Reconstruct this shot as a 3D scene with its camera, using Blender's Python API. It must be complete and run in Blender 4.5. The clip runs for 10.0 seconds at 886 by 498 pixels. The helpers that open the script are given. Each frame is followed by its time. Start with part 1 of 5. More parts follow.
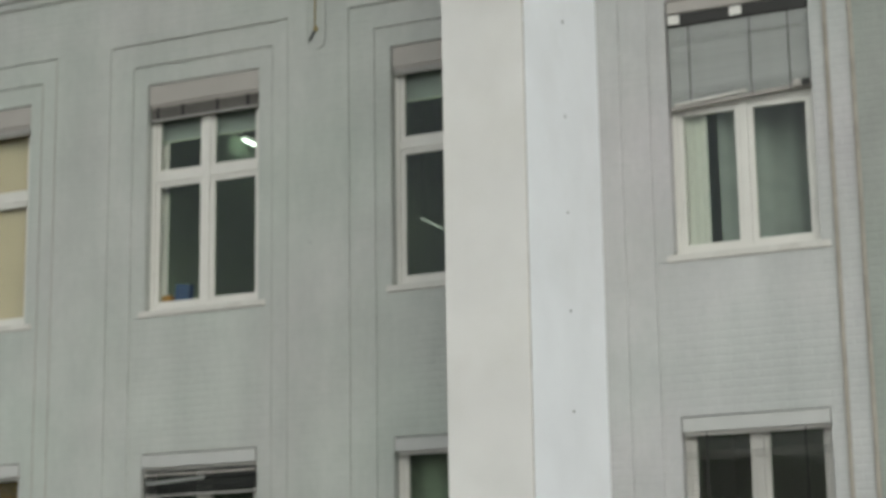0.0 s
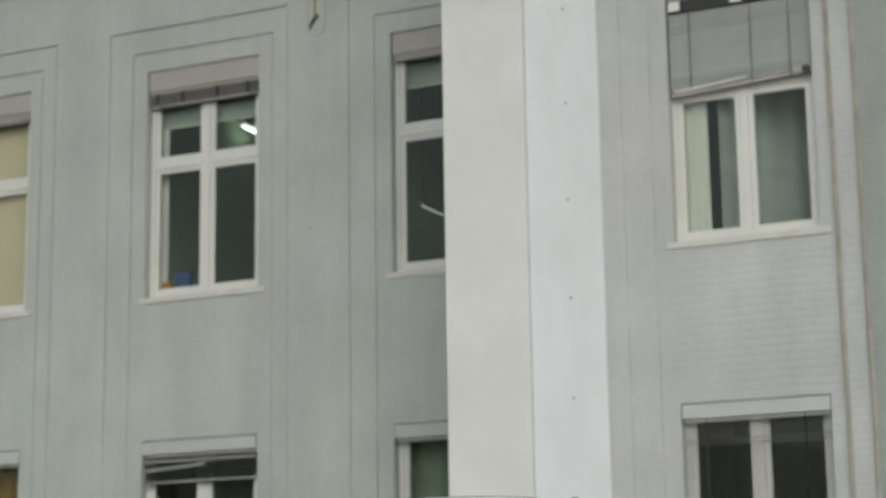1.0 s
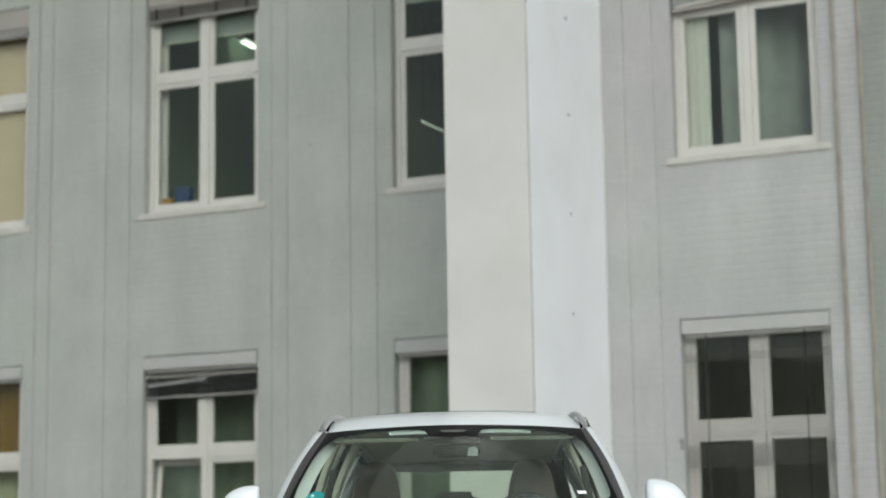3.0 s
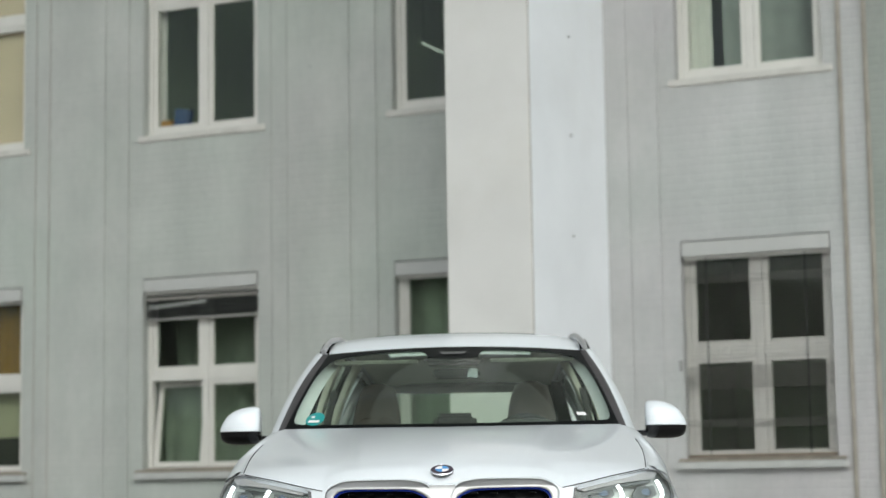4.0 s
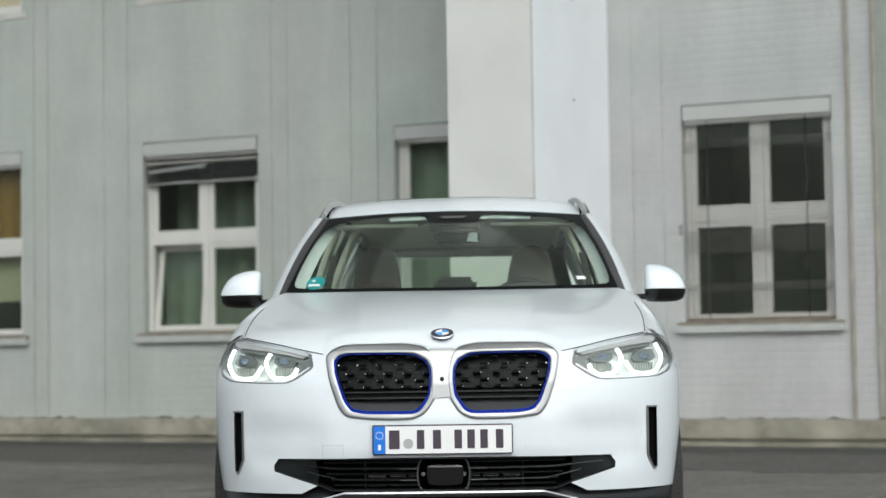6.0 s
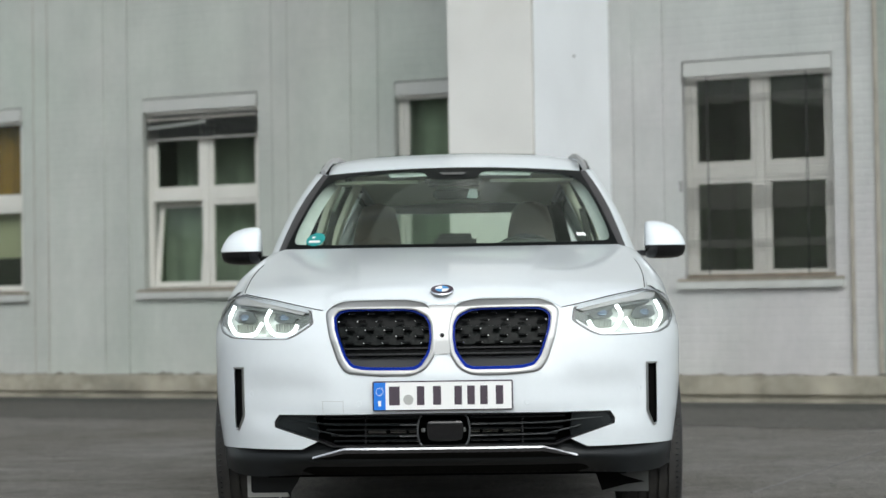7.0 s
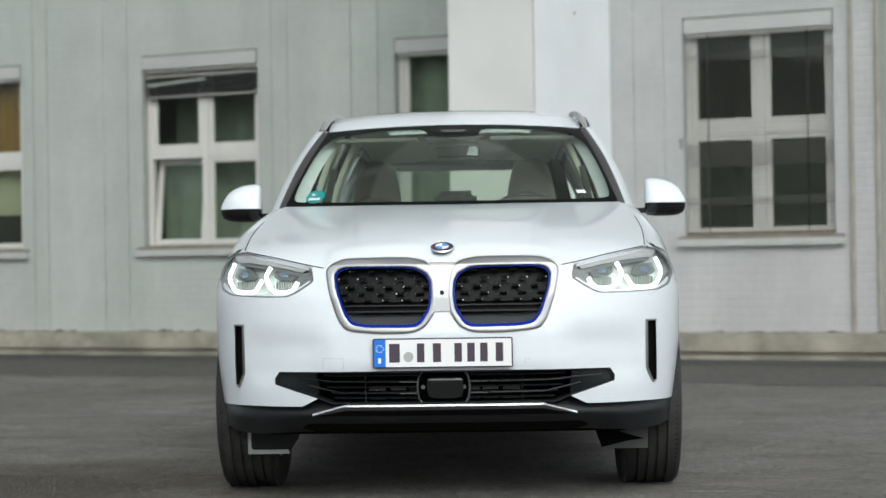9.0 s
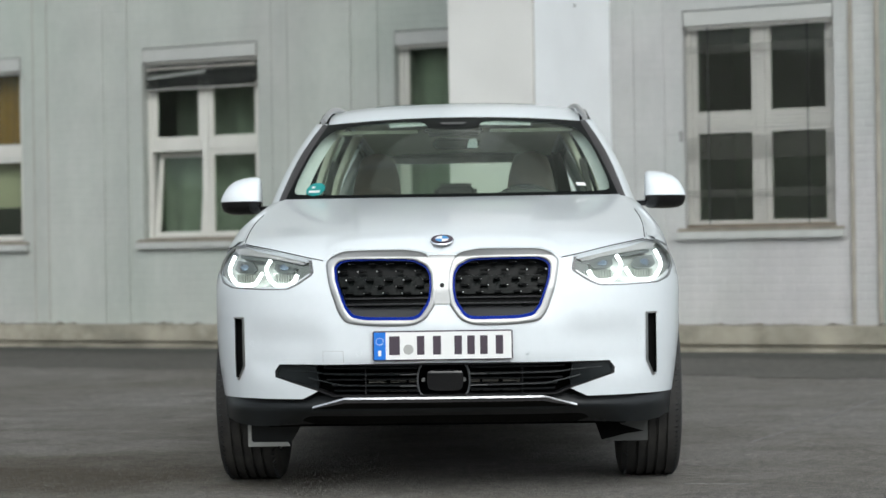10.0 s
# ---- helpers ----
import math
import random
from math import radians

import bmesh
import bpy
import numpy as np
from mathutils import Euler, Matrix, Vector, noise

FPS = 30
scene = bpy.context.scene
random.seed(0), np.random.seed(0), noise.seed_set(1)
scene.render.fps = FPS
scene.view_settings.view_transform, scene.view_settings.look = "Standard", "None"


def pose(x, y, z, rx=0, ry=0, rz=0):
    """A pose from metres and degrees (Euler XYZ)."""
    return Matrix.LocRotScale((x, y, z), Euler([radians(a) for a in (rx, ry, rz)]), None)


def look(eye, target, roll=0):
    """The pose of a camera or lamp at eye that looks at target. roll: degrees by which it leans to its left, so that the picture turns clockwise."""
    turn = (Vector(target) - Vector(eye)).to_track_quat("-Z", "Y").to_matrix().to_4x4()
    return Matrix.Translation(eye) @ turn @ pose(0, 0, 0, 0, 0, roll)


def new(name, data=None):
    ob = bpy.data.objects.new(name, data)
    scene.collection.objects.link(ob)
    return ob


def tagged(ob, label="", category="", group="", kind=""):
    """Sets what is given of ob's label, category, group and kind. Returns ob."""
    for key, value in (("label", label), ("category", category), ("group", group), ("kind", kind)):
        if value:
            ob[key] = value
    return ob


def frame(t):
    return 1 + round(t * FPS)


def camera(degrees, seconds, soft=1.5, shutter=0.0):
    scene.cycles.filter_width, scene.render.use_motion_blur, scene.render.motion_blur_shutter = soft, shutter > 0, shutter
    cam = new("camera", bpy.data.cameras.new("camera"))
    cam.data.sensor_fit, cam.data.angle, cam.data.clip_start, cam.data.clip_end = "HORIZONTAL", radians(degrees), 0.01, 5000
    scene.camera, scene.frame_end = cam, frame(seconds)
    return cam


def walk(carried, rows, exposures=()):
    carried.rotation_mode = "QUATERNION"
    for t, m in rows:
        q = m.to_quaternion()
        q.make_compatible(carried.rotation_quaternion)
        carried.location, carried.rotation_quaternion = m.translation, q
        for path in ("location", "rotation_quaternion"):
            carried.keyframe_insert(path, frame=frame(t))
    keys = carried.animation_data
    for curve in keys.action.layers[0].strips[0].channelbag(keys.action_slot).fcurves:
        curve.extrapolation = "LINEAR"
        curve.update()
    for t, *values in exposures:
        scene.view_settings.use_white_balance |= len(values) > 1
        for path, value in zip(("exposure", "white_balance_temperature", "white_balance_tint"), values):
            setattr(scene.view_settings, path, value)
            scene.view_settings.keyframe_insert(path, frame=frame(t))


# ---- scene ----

# ---------------------------------------------------------------- camera
LEAN, EYE = 0.875, 0.93
cam = camera(25.97, 10.0, soft=1.5)
cam.data.dof.use_dof = True
cam.data.dof.focus_distance = 7.6
cam.data.dof.aperture_fstop = 2.9
PITCH = [(0.0, 12.213), (0.5, 12.116), (1.0, 11.824), (1.5, 11.534), (2.0, 11.065), (2.5, 10.319), (4.0, 6.994), (4.5, 5.892), (5.0, 4.796),
         (5.5, 3.882), (6.0, 2.948), (7.5, 1.233), (8.0, 0.9), (8.5, 0.637), (9.0, 0.379), (9.5, 0.251), (10.0, 0.157)]
walk(cam, [(t, pose(0, 0, EYE, 0, LEAN, 0) @ pose(0, 0, 0, 90 + p, 0, 0)) for t, p in PITCH], exposures=[(0.0, 0.44, 6580, 4.5), (4.0, 0.56, 6400, 4.5), (10.0, 0.66, 6260, 5)])

# ---------------------------------------------------------------- light
world = bpy.data.worlds.new("sky")
scene.world = world
world.use_nodes = True
wn = world.node_tree.nodes
sky = wn.new("ShaderNodeTexSky")
sky.sky_type, sky.sun_disc = "NISHITA", False
sky.sun_elevation, sky.sun_rotation = radians(42), radians(170)
sky.dust_density, sky.air_density = 3.0, 1.0
wn["Background"].inputs["Strength"].default_value = 0.15
grey = wn.new("ShaderNodeHueSaturation")      # overcast: the sky's colour is mostly cloud
grey.inputs["Saturation"].default_value = 0.3
world.node_tree.links.new(sky.outputs["Color"], grey.inputs["Color"])
world.node_tree.links.new(grey.outputs["Color"], wn["Background"].inputs["Color"])
sun = new("sun", bpy.data.lights.new("sun", "SUN"))
sun.data.energy, sun.data.angle, sun.data.color = 0.80, radians(120), (0.97, 0.98, 1.0)
sun.matrix_world = look((8, -8.5, 6.0), (0, 0, 0))


# ---------------------------------------------------------------- materials
def material(name, color, rough=0.6, metal=0.0, vary=0.08, scale=6.0, bump=0.0, bump_scale=60.0, coat=0.0, stain=0.0, stain_scale=0.7,
             stain_color=(0.3, 0.28, 0.24), spec=0.5, per_object=0.0):
    """Painted, stone, metal or plastic surface with two scales of variation and fine relief."""
    m = bpy.data.materials.new(name)
    m.use_nodes = True
    n, l = m.node_tree.nodes, m.node_tree.links
    b = n["Principled BSDF"]
    b.inputs["Roughness"].default_value, b.inputs["Metallic"].default_value = rough, metal
    b.inputs["Coat Weight"].default_value, b.inputs["Coat Roughness"].default_value = coat, 0.03
    b.inputs["Specular IOR Level"].default_value = spec
    co = n.new("ShaderNodeTexCoord").outputs["Object"]
    base = n.new("ShaderNodeRGB")
    base.outputs[0].default_value = (*color, 1)
    out = base.outputs[0]
    if vary:
        t = n.new("ShaderNodeTexNoise")
        t.inputs["Scale"].default_value, t.inputs["Detail"].default_value = scale, 6
        l.new(co, t.inputs["Vector"])
        r = n.new("ShaderNodeMapRange")
        r.inputs["From Min"].default_value, r.inputs["From Max"].default_value = 0.3, 0.7
        r.inputs["To Min"].default_value, r.inputs["To Max"].default_value = 1 - vary, 1 + vary
        l.new(t.outputs["Fac"], r.inputs["Value"])
        mul = n.new("ShaderNodeVectorMath")
        mul.operation = "SCALE"
        l.new(out, mul.inputs[0]), l.new(r.outputs[0], mul.inputs["Scale"])
        out = mul.outputs[0]
    if per_object:
        oi = n.new("ShaderNodeObjectInfo")
        r = n.new("ShaderNodeMapRange")
        r.inputs["To Min"].default_value, r.inputs["To Max"].default_value = 1 - per_object, 1 + per_object
        l.new(oi.outputs["Random"], r.inputs["Value"])
        mul = n.new("ShaderNodeVectorMath")
        mul.operation = "SCALE"
        l.new(out, mul.inputs[0]), l.new(r.outputs[0], mul.inputs["Scale"])
        out = mul.outputs[0]
    if stain:
        t = n.new("ShaderNodeTexNoise")
        t.inputs["Scale"].default_value, t.inputs["Detail"].default_value, t.inputs["Roughness"].default_value = stain_scale, 8, 0.65
        l.new(co, t.inputs["Vector"])
        r = n.new("ShaderNodeMapRange")
        r.inputs["From Min"].default_value, r.inputs["From Max"].default_value = 0.5, 0.75
        r.inputs["To Max"].default_value = stain
        l.new(t.outputs["Fac"], r.inputs["Value"])
        mix = n.new("ShaderNodeMix")
        mix.data_type = "RGBA"
        mix.inputs["B"].default_value = (*stain_color, 1)
        l.new(r.outputs[0], mix.inputs["Factor"]), l.new(out, mix.inputs["A"])
        out = mix.outputs["Result"]
    l.new(out, b.inputs["Base Color"])
    if bump:
        t = n.new("ShaderNodeTexNoise")
        t.inputs["Scale"].default_value, t.inputs["Detail"].default_value = bump_scale, 5
        l.new(co, t.inputs["Vector"])
        bp = n.new("ShaderNodeBump")
        bp.inputs["Strength"].default_value, bp.inputs["Distance"].default_value = bump, 0.01
        l.new(t.outputs["Fac"], bp.inputs["Height"]), l.new(bp.outputs[0], b.inputs["Normal"])
    return m


def glass(name, tint=(0.9, 0.95, 0.92), rough=0.0, haze=0.0, ior=1.5):
    """Thin pane: clear with a mirror sheen that grows towards grazing view."""
    m = bpy.data.materials.new(name)
    m.use_nodes = True
    n, l = m.node_tree.nodes, m.node_tree.links
    n.remove(n["Principled BSDF"])
    tr, gl, fr, mx = n.new("ShaderNodeBsdfTransparent"), n.new("ShaderNodeBsdfGlossy"), n.new("ShaderNodeLayerWeight"), n.new("ShaderNodeMixShader")
    tr.inputs["Color"].default_value = (*tint, 1)
    gl.inputs["Roughness"].default_value = rough
    fr.inputs["Blend"].default_value = 0.5
    f0 = ((ior - 1) / (ior + 1)) ** 2
    po, ma = n.new("ShaderNodeMath"), n.new("ShaderNodeMath")
    po.operation, ma.operation = "POWER", "MULTIPLY_ADD"
    po.inputs[1].default_value = 5.0
    ma.inputs[1].default_value, ma.inputs[2].default_value = 1 - f0, f0
    l.new(fr.outputs["Facing"], po.inputs[0]), l.new(po.outputs[0], ma.inputs[0])
    l.new(ma.outputs[0], mx.inputs[0]), l.new(tr.outputs[0], mx.inputs[1]), l.new(gl.outputs[0], mx.inputs[2])
    out = mx.outputs[0]
    # even pale veil, in place of the haze that reflections lay on the glass
    if haze:
        df, m2 = n.new("ShaderNodeBsdfDiffuse"), n.new("ShaderNodeMixShader")
        df.inputs["Color"].default_value = (0.62, 0.72, 0.62, 1)
        m2.inputs[0].default_value = haze
        l.new(out, m2.inputs[1]), l.new(df.outputs[0], m2.inputs[2])
        out = m2.outputs[0]
    l.new(out, n["Material Output"].inputs["Surface"])
    return m


def glow(name, color, strength):
    m = bpy.data.materials.new(name)
    m.use_nodes = True
    b = m.node_tree.nodes["Principled BSDF"]
    b.inputs["Base Color"].default_value = (*color, 1)
    b.inputs["Emission Color"].default_value, b.inputs["Emission Strength"].default_value = (*color, 1), strength
    return m


def painted_brick(name, color):
    """Painted masonry: faint brick courses under thick paint, soot and streaks."""
    m = material(name, color, 0.75, vary=0.05, scale=1.3, stain=0.22, stain_scale=0.55, stain_color=(0.42, 0.43, 0.38))
    n, l = m.node_tree.nodes, m.node_tree.links
    b = n["Principled BSDF"]
    co = n.new("ShaderNodeTexCoord").outputs["Object"]
    mp = n.new("ShaderNodeMapping")
    mp.inputs["Rotation"].default_value = (radians(90), 0, 0)
    l.new(co, mp.inputs["Vector"])
    br = n.new("ShaderNodeTexBrick")
    br.inputs["Scale"].default_value = 1.0
    br.inputs["Brick Width"].default_value, br.inputs["Row Height"].default_value = 0.26, 0.077
    br.inputs["Mortar Size"].default_value, br.inputs["Mortar Smooth"].default_value = 0.010, 0.8
    l.new(mp.outputs[0], br.inputs["Vector"])
    no = n.new("ShaderNodeTexNoise")
    no.inputs["Scale"].default_value, no.inputs["Detail"].default_value = 35, 6
    l.new(co, no.inputs["Vector"])
    mx = n.new("ShaderNodeMath")
    mx.operation = "MULTIPLY_ADD"
    mx.inputs[1].default_value = -0.6
    l.new(br.outputs["Fac"], mx.inputs[0]), l.new(no.outputs["Fac"], mx.inputs[2])
    for sc, stretch, amount in ((2.2, 0.12, 0.07), (0.8, 0.8, 0.06), (14.0, 0.6, 0.035)):
        m3 = n.new("ShaderNodeMapping")
        m3.inputs["Scale"].default_value = (1, 1, stretch)
        t3 = n.new("ShaderNodeTexNoise")
        t3.inputs["Scale"].default_value, t3.inputs["Detail"].default_value, t3.inputs["Roughness"].default_value = sc, 6, 0.6
        r3 = n.new("ShaderNodeMapRange")
        r3.inputs["From Min"].default_value, r3.inputs["From Max"].default_value = 0.3, 0.7
        r3.inputs["To Min"].default_value, r3.inputs["To Max"].default_value = 1 - amount, 1 + amount
        mul = n.new("ShaderNodeVectorMath")
        mul.operation = "SCALE"
        l.new(co, m3.inputs["Vector"]), l.new(m3.outputs[0], t3.inputs["Vector"]), l.new(t3.outputs["Fac"], r3.inputs["Value"])
        l.new(b.inputs["Base Color"].links[0].from_socket, mul.inputs[0]), l.new(r3.outputs[0], mul.inputs["Scale"])
        l.new(mul.outputs[0], b.inputs["Base Color"])
    gn_, gr_, gm_, gs_ = n.new("ShaderNodeTexNoise"), n.new("ShaderNodeMapRange"), n.new("ShaderNodeMath"), n.new("ShaderNodeVectorMath")      # grime caught in some of the courses
    gp_ = n.new("ShaderNodeMapping")
    gp_.inputs["Scale"].default_value = (1.0, 1.0, 3.0)
    gn_.inputs["Scale"].default_value, gn_.inputs["Detail"].default_value = 1.1, 5
    gr_.inputs["From Min"].default_value, gr_.inputs["From Max"].default_value = 0.47, 0.68
    gr_.inputs["To Max"].default_value = -0.05
    gm_.operation, gs_.operation = "MULTIPLY_ADD", "SCALE"
    gm_.inputs[2].default_value = 1.0
    l.new(co, gp_.inputs["Vector"]), l.new(gp_.outputs[0], gn_.inputs["Vector"]), l.new(gn_.outputs["Fac"], gr_.inputs["Value"])
    l.new(br.outputs["Fac"], gm_.inputs[0]), l.new(gr_.outputs[0], gm_.inputs[1])
    l.new(b.inputs["Base Color"].links[0].from_socket, gs_.inputs[0]), l.new(gm_.outputs[0], gs_.inputs["Scale"]), l.new(gs_.outputs[0], b.inputs["Base Color"])
    tn, tm, tx = n.new("ShaderNodeTexNoise"), n.new("ShaderNodeMix"), n.new("ShaderNodeVectorMath")      # coats of paint of slightly different hue
    tn.inputs["Scale"].default_value, tn.inputs["Detail"].default_value = 0.45, 3
    tm.data_type, tx.operation = "RGBA", "MULTIPLY"
    tm.inputs["A"].default_value, tm.inputs["B"].default_value = (0.965, 1.0, 0.97, 1), (1.025, 1.0, 1.01, 1)
    rr = n.new("ShaderNodeMapRange")
    rr.inputs["From Min"].default_value, rr.inputs["From Max"].default_value = 0.35, 0.65
    l.new(co, tn.inputs["Vector"]), l.new(tn.outputs["Fac"], rr.inputs["Value"]), l.new(rr.outputs[0], tm.inputs["Factor"])
    l.new(b.inputs["Base Color"].links[0].from_socket, tx.inputs[0]), l.new(tm.outputs["Result"], tx.inputs[1]), l.new(tx.outputs[0], b.inputs["Base Color"])
    bp = n.new("ShaderNodeBump")
    bp.inputs["Strength"].default_value, bp.inputs["Distance"].default_value = 0.5, 0.008
    l.new(mx.outputs[0], bp.inputs["Height"]), l.new(bp.outputs[0], b.inputs["Normal"])
    return m


def asphalt(name):
    """Worn asphalt: broad dirt and tyre-polished patches, medium mottling, fine aggregate."""
    m = material(name, (0.195, 0.189, 0.180), 0.8, vary=0.9, scale=150, bump=1.0, bump_scale=120)
    n, l = m.node_tree.nodes, m.node_tree.links
    b = n["Principled BSDF"]
    b.inputs["Specular IOR Level"].default_value = 0.2
    fine = b.inputs["Base Color"].links[0].from_socket
    co = n.new("ShaderNodeTexCoord").outputs["Object"]
    mp = n.new("ShaderNodeMapping")
    mp.inputs["Scale"].default_value = (0.55, 1.0, 1.0)
    l.new(co, mp.inputs["Vector"])
    out = fine
    for scale, lo, hi, dark, light in ((0.55, 0.36, 0.66, (0.78, 0.755, 0.71), (1.13, 1.13, 1.14)), (4.5, 0.3, 0.7, (0.80, 0.79, 0.77), (1.15, 1.15, 1.15)), (40.0, 0.35, 0.7, (0.62, 0.62, 0.62), (1.42, 1.41, 1.38))):
        t = n.new("ShaderNodeTexNoise")
        t.inputs["Scale"].default_value, t.inputs["Detail"].default_value, t.inputs["Roughness"].default_value = scale, 7, 0.6
        t.inputs["Distortion"].default_value = 0.4
        l.new(mp.outputs[0], t.inputs["Vector"])
        r = n.new("ShaderNodeMapRange")
        r.inputs["From Min"].default_value, r.inputs["From Max"].default_value = lo, hi
        l.new(t.outputs["Fac"], r.inputs["Value"])
        mix = n.new("ShaderNodeMix")
        mix.data_type = "RGBA"
        mix.inputs["A"].default_value, mix.inputs["B"].default_value = (*dark, 1), (*light, 1)
        l.new(r.outputs[0], mix.inputs["Factor"])
        mul = n.new("ShaderNodeVectorMath")
        mul.operation = "MULTIPLY"
        l.new(out, mul.inputs[0]), l.new(mix.outputs["Result"], mul.inputs[1])
        out = mul.outputs[0]
    mp = n.new("ShaderNodeMapping")               # a broad oily dirt patch with ragged edges
    mp.inputs["Location"].default_value, mp.inputs["Scale"].default_value = (0.95, -7.0, 0), (0.5, 0.85, 1.0)
    gr, no, ad, ra, mi = (n.new("ShaderNode" + k) for k in ("TexGradient", "TexNoise", "Math", "MapRange", "Mix"))
    gr.gradient_type, ad.operation, mi.data_type = "SPHERICAL", "ADD", "RGBA"
    no.inputs["Scale"].default_value, no.inputs["Detail"].default_value = 2.5, 8
    ra.inputs["From Min"].default_value, ra.inputs["From Max"].default_value = 0.45, 1.15
    mi.inputs["A"].default_value, mi.inputs["B"].default_value = (1, 1, 1, 1), (0.46, 0.42, 0.35, 1)
    l.new(co, mp.inputs["Vector"]), l.new(mp.outputs[0], gr.inputs["Vector"]), l.new(co, no.inputs["Vector"])
    l.new(gr.outputs["Fac"], ad.inputs[0]), l.new(no.outputs["Fac"], ad.inputs[1]), l.new(ad.outputs[0], ra.inputs["Value"]), l.new(ra.outputs[0], mi.inputs["Factor"])
    mul = n.new("ShaderNodeVectorMath")
    mul.operation = "MULTIPLY"
    l.new(out, mul.inputs[0]), l.new(mi.outputs["Result"], mul.inputs[1])
    out = mul.outputs[0]
    l.new(out, b.inputs["Base Color"])
    return m


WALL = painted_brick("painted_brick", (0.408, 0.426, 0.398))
# greenish paint, with the shade at this end of the wall put into it
WALL_GREEN_SHADED = painted_brick("painted_brick_greenish_shaded", (0.280, 0.300, 0.275))
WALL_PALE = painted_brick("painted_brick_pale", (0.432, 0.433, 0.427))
# the light on the pier put into colour: dull warm front, bright cool flank
PIER_FRONT = material("pier_front_toned", (0.625, 0.62, 0.595), 0.8, vary=0.06, scale=1.1, bump=0.15, bump_scale=25, stain=0.25, stain_scale=0.6, stain_color=(0.5, 0.48, 0.4))
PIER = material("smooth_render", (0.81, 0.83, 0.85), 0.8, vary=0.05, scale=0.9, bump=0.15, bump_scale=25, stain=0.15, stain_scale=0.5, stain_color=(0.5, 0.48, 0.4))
TRIM = material("weathered_bead", (0.34, 0.315, 0.27), 0.8, vary=0.15, scale=5)
GROOVE = material("grimy_edge", (0.29, 0.29, 0.26), 0.85, vary=0.2, scale=4)
PVC = material("window_paint", (0.60, 0.59, 0.545), 0.4, vary=0.04, scale=4)
BOX = material("blind_box_paint", (0.34, 0.32, 0.29), 0.55, vary=0.04, scale=3)
LINTEL = material("lintel_paint", (0.42, 0.425, 0.405), 0.6, vary=0.05, scale=3)
FLASHING = material("weathered_flashing", (0.24, 0.215, 0.175), 0.8, vary=0.25, scale=6, stain=0.5, stain_scale=5, stain_color=(0.15, 0.13, 0.10))
DIRT = material("mossy_dirt", (0.22, 0.21, 0.17), 0.95, vary=0.3, scale=12)
SILL = material("sill_stone", (0.45, 0.46, 0.44), 0.7, vary=0.1, scale=5, stain=0.3, stain_scale=3)
SILL_PALE = material("sill_cream", (0.53, 0.52, 0.48), 0.7, vary=0.08, scale=5, stain=0.3, stain_scale=3)
PLINTH = material("plinth_concrete", (0.31, 0.285, 0.23), 0.85, vary=0.3, scale=2.2, bump=0.4, bump_scale=30, stain=0.9, stain_scale=2.6, stain_color=(0.14, 0.13, 0.10))
ASPHALT = asphalt("asphalt")
DARK_BAND = material("dark_asphalt", (0.055, 0.055, 0.047), 0.85, vary=0.3, scale=30, bump=0.6, bump_scale=120, stain=0.5, stain_scale=1.2, stain_color=(0.06, 0.058, 0.052))
MID_BAND = material("mid_dark_asphalt", (0.110, 0.105, 0.095), 0.85, vary=0.35, scale=20, bump=0.6, bump_scale=120, stain=0.6, stain_scale=1.5, stain_color=(0.07, 0.066, 0.058), spec=0.2)
GRIT = material("grit_stone", (0.17, 0.165, 0.155), 0.9, vary=0)
gn, gl_ = GRIT.node_tree.nodes, GRIT.node_tree.links
geo, gr = gn.new("ShaderNodeNewGeometry"), gn.new("ShaderNodeValToRGB")
gr.color_ramp.elements[0].color, gr.color_ramp.elements[1].color = (0.035, 0.034, 0.032, 1), (0.19, 0.186, 0.178, 1)
gr.color_ramp.elements[1].position = 0.95
gl_.new(geo.outputs["Random Per Island"], gr.inputs["Fac"]), gl_.new(gr.outputs["Color"], gn["Principled BSDF"].inputs["Base Color"])
CHALK = material("pale_scrape", (0.175, 0.168, 0.162), 0.9, vary=0.5, scale=25)
SLAT = material("blind_slat", (0.37, 0.36, 0.34), 0.5, metal=0.2, vary=0.1, scale=4)
PALESLAT = material("blind_slat_pale", (0.33, 0.345, 0.325), 0.55, metal=0.1, vary=0.05, scale=4)
MIDSLAT = material("blind_slat_taupe", (0.125, 0.117, 0.102), 0.5, vary=0.15, scale=4)
DARKSLAT = material("blind_slat_dark", (0.024, 0.026, 0.022), 0.5, vary=0.2, scale=4)
OLDWOOD = material("weathered_brown_rail", (0.20, 0.165, 0.125), 0.7, vary=0.2, scale=8)
THINSLAT = material("blind_slat_thin", (0.11, 0.107, 0.097), 0.5, vary=0.15, scale=4)
CORD = material("cord", (0.03, 0.03, 0.028), 0.8, vary=0)
ROOM = material("room_paint", (0.44, 0.52, 0.40), 0.9, vary=0.05)
ROOM_WARM = material("room_paint_warm", (0.62, 0.55, 0.42), 0.9, vary=0.05)
CURTAIN = material("curtain", (0.90, 0.80, 0.86), 0.9, vary=0.06, scale=9)
DRAPE = material("drape_grey", (0.46, 0.45, 0.50), 0.9, vary=0.1, scale=8)
PANE = glass("window_glass", (0.80, 0.85, 0.785), ior=1.36)
PANECLOTH = material("pane_reflection_cloth", (0.275, 0.305, 0.27), 0.9, vary=0.15, scale=6)
CREAM = material("cream_panel", (0.52, 0.47, 0.37), 0.9, vary=0.06, scale=4)
BROWN = material("brown_cloth", (0.30, 0.155, 0.035), 0.9, vary=0.2, scale=10)
SHADE = material("beige_shade", (0.95, 0.70, 0.60), 0.9, vary=0.05, scale=3)
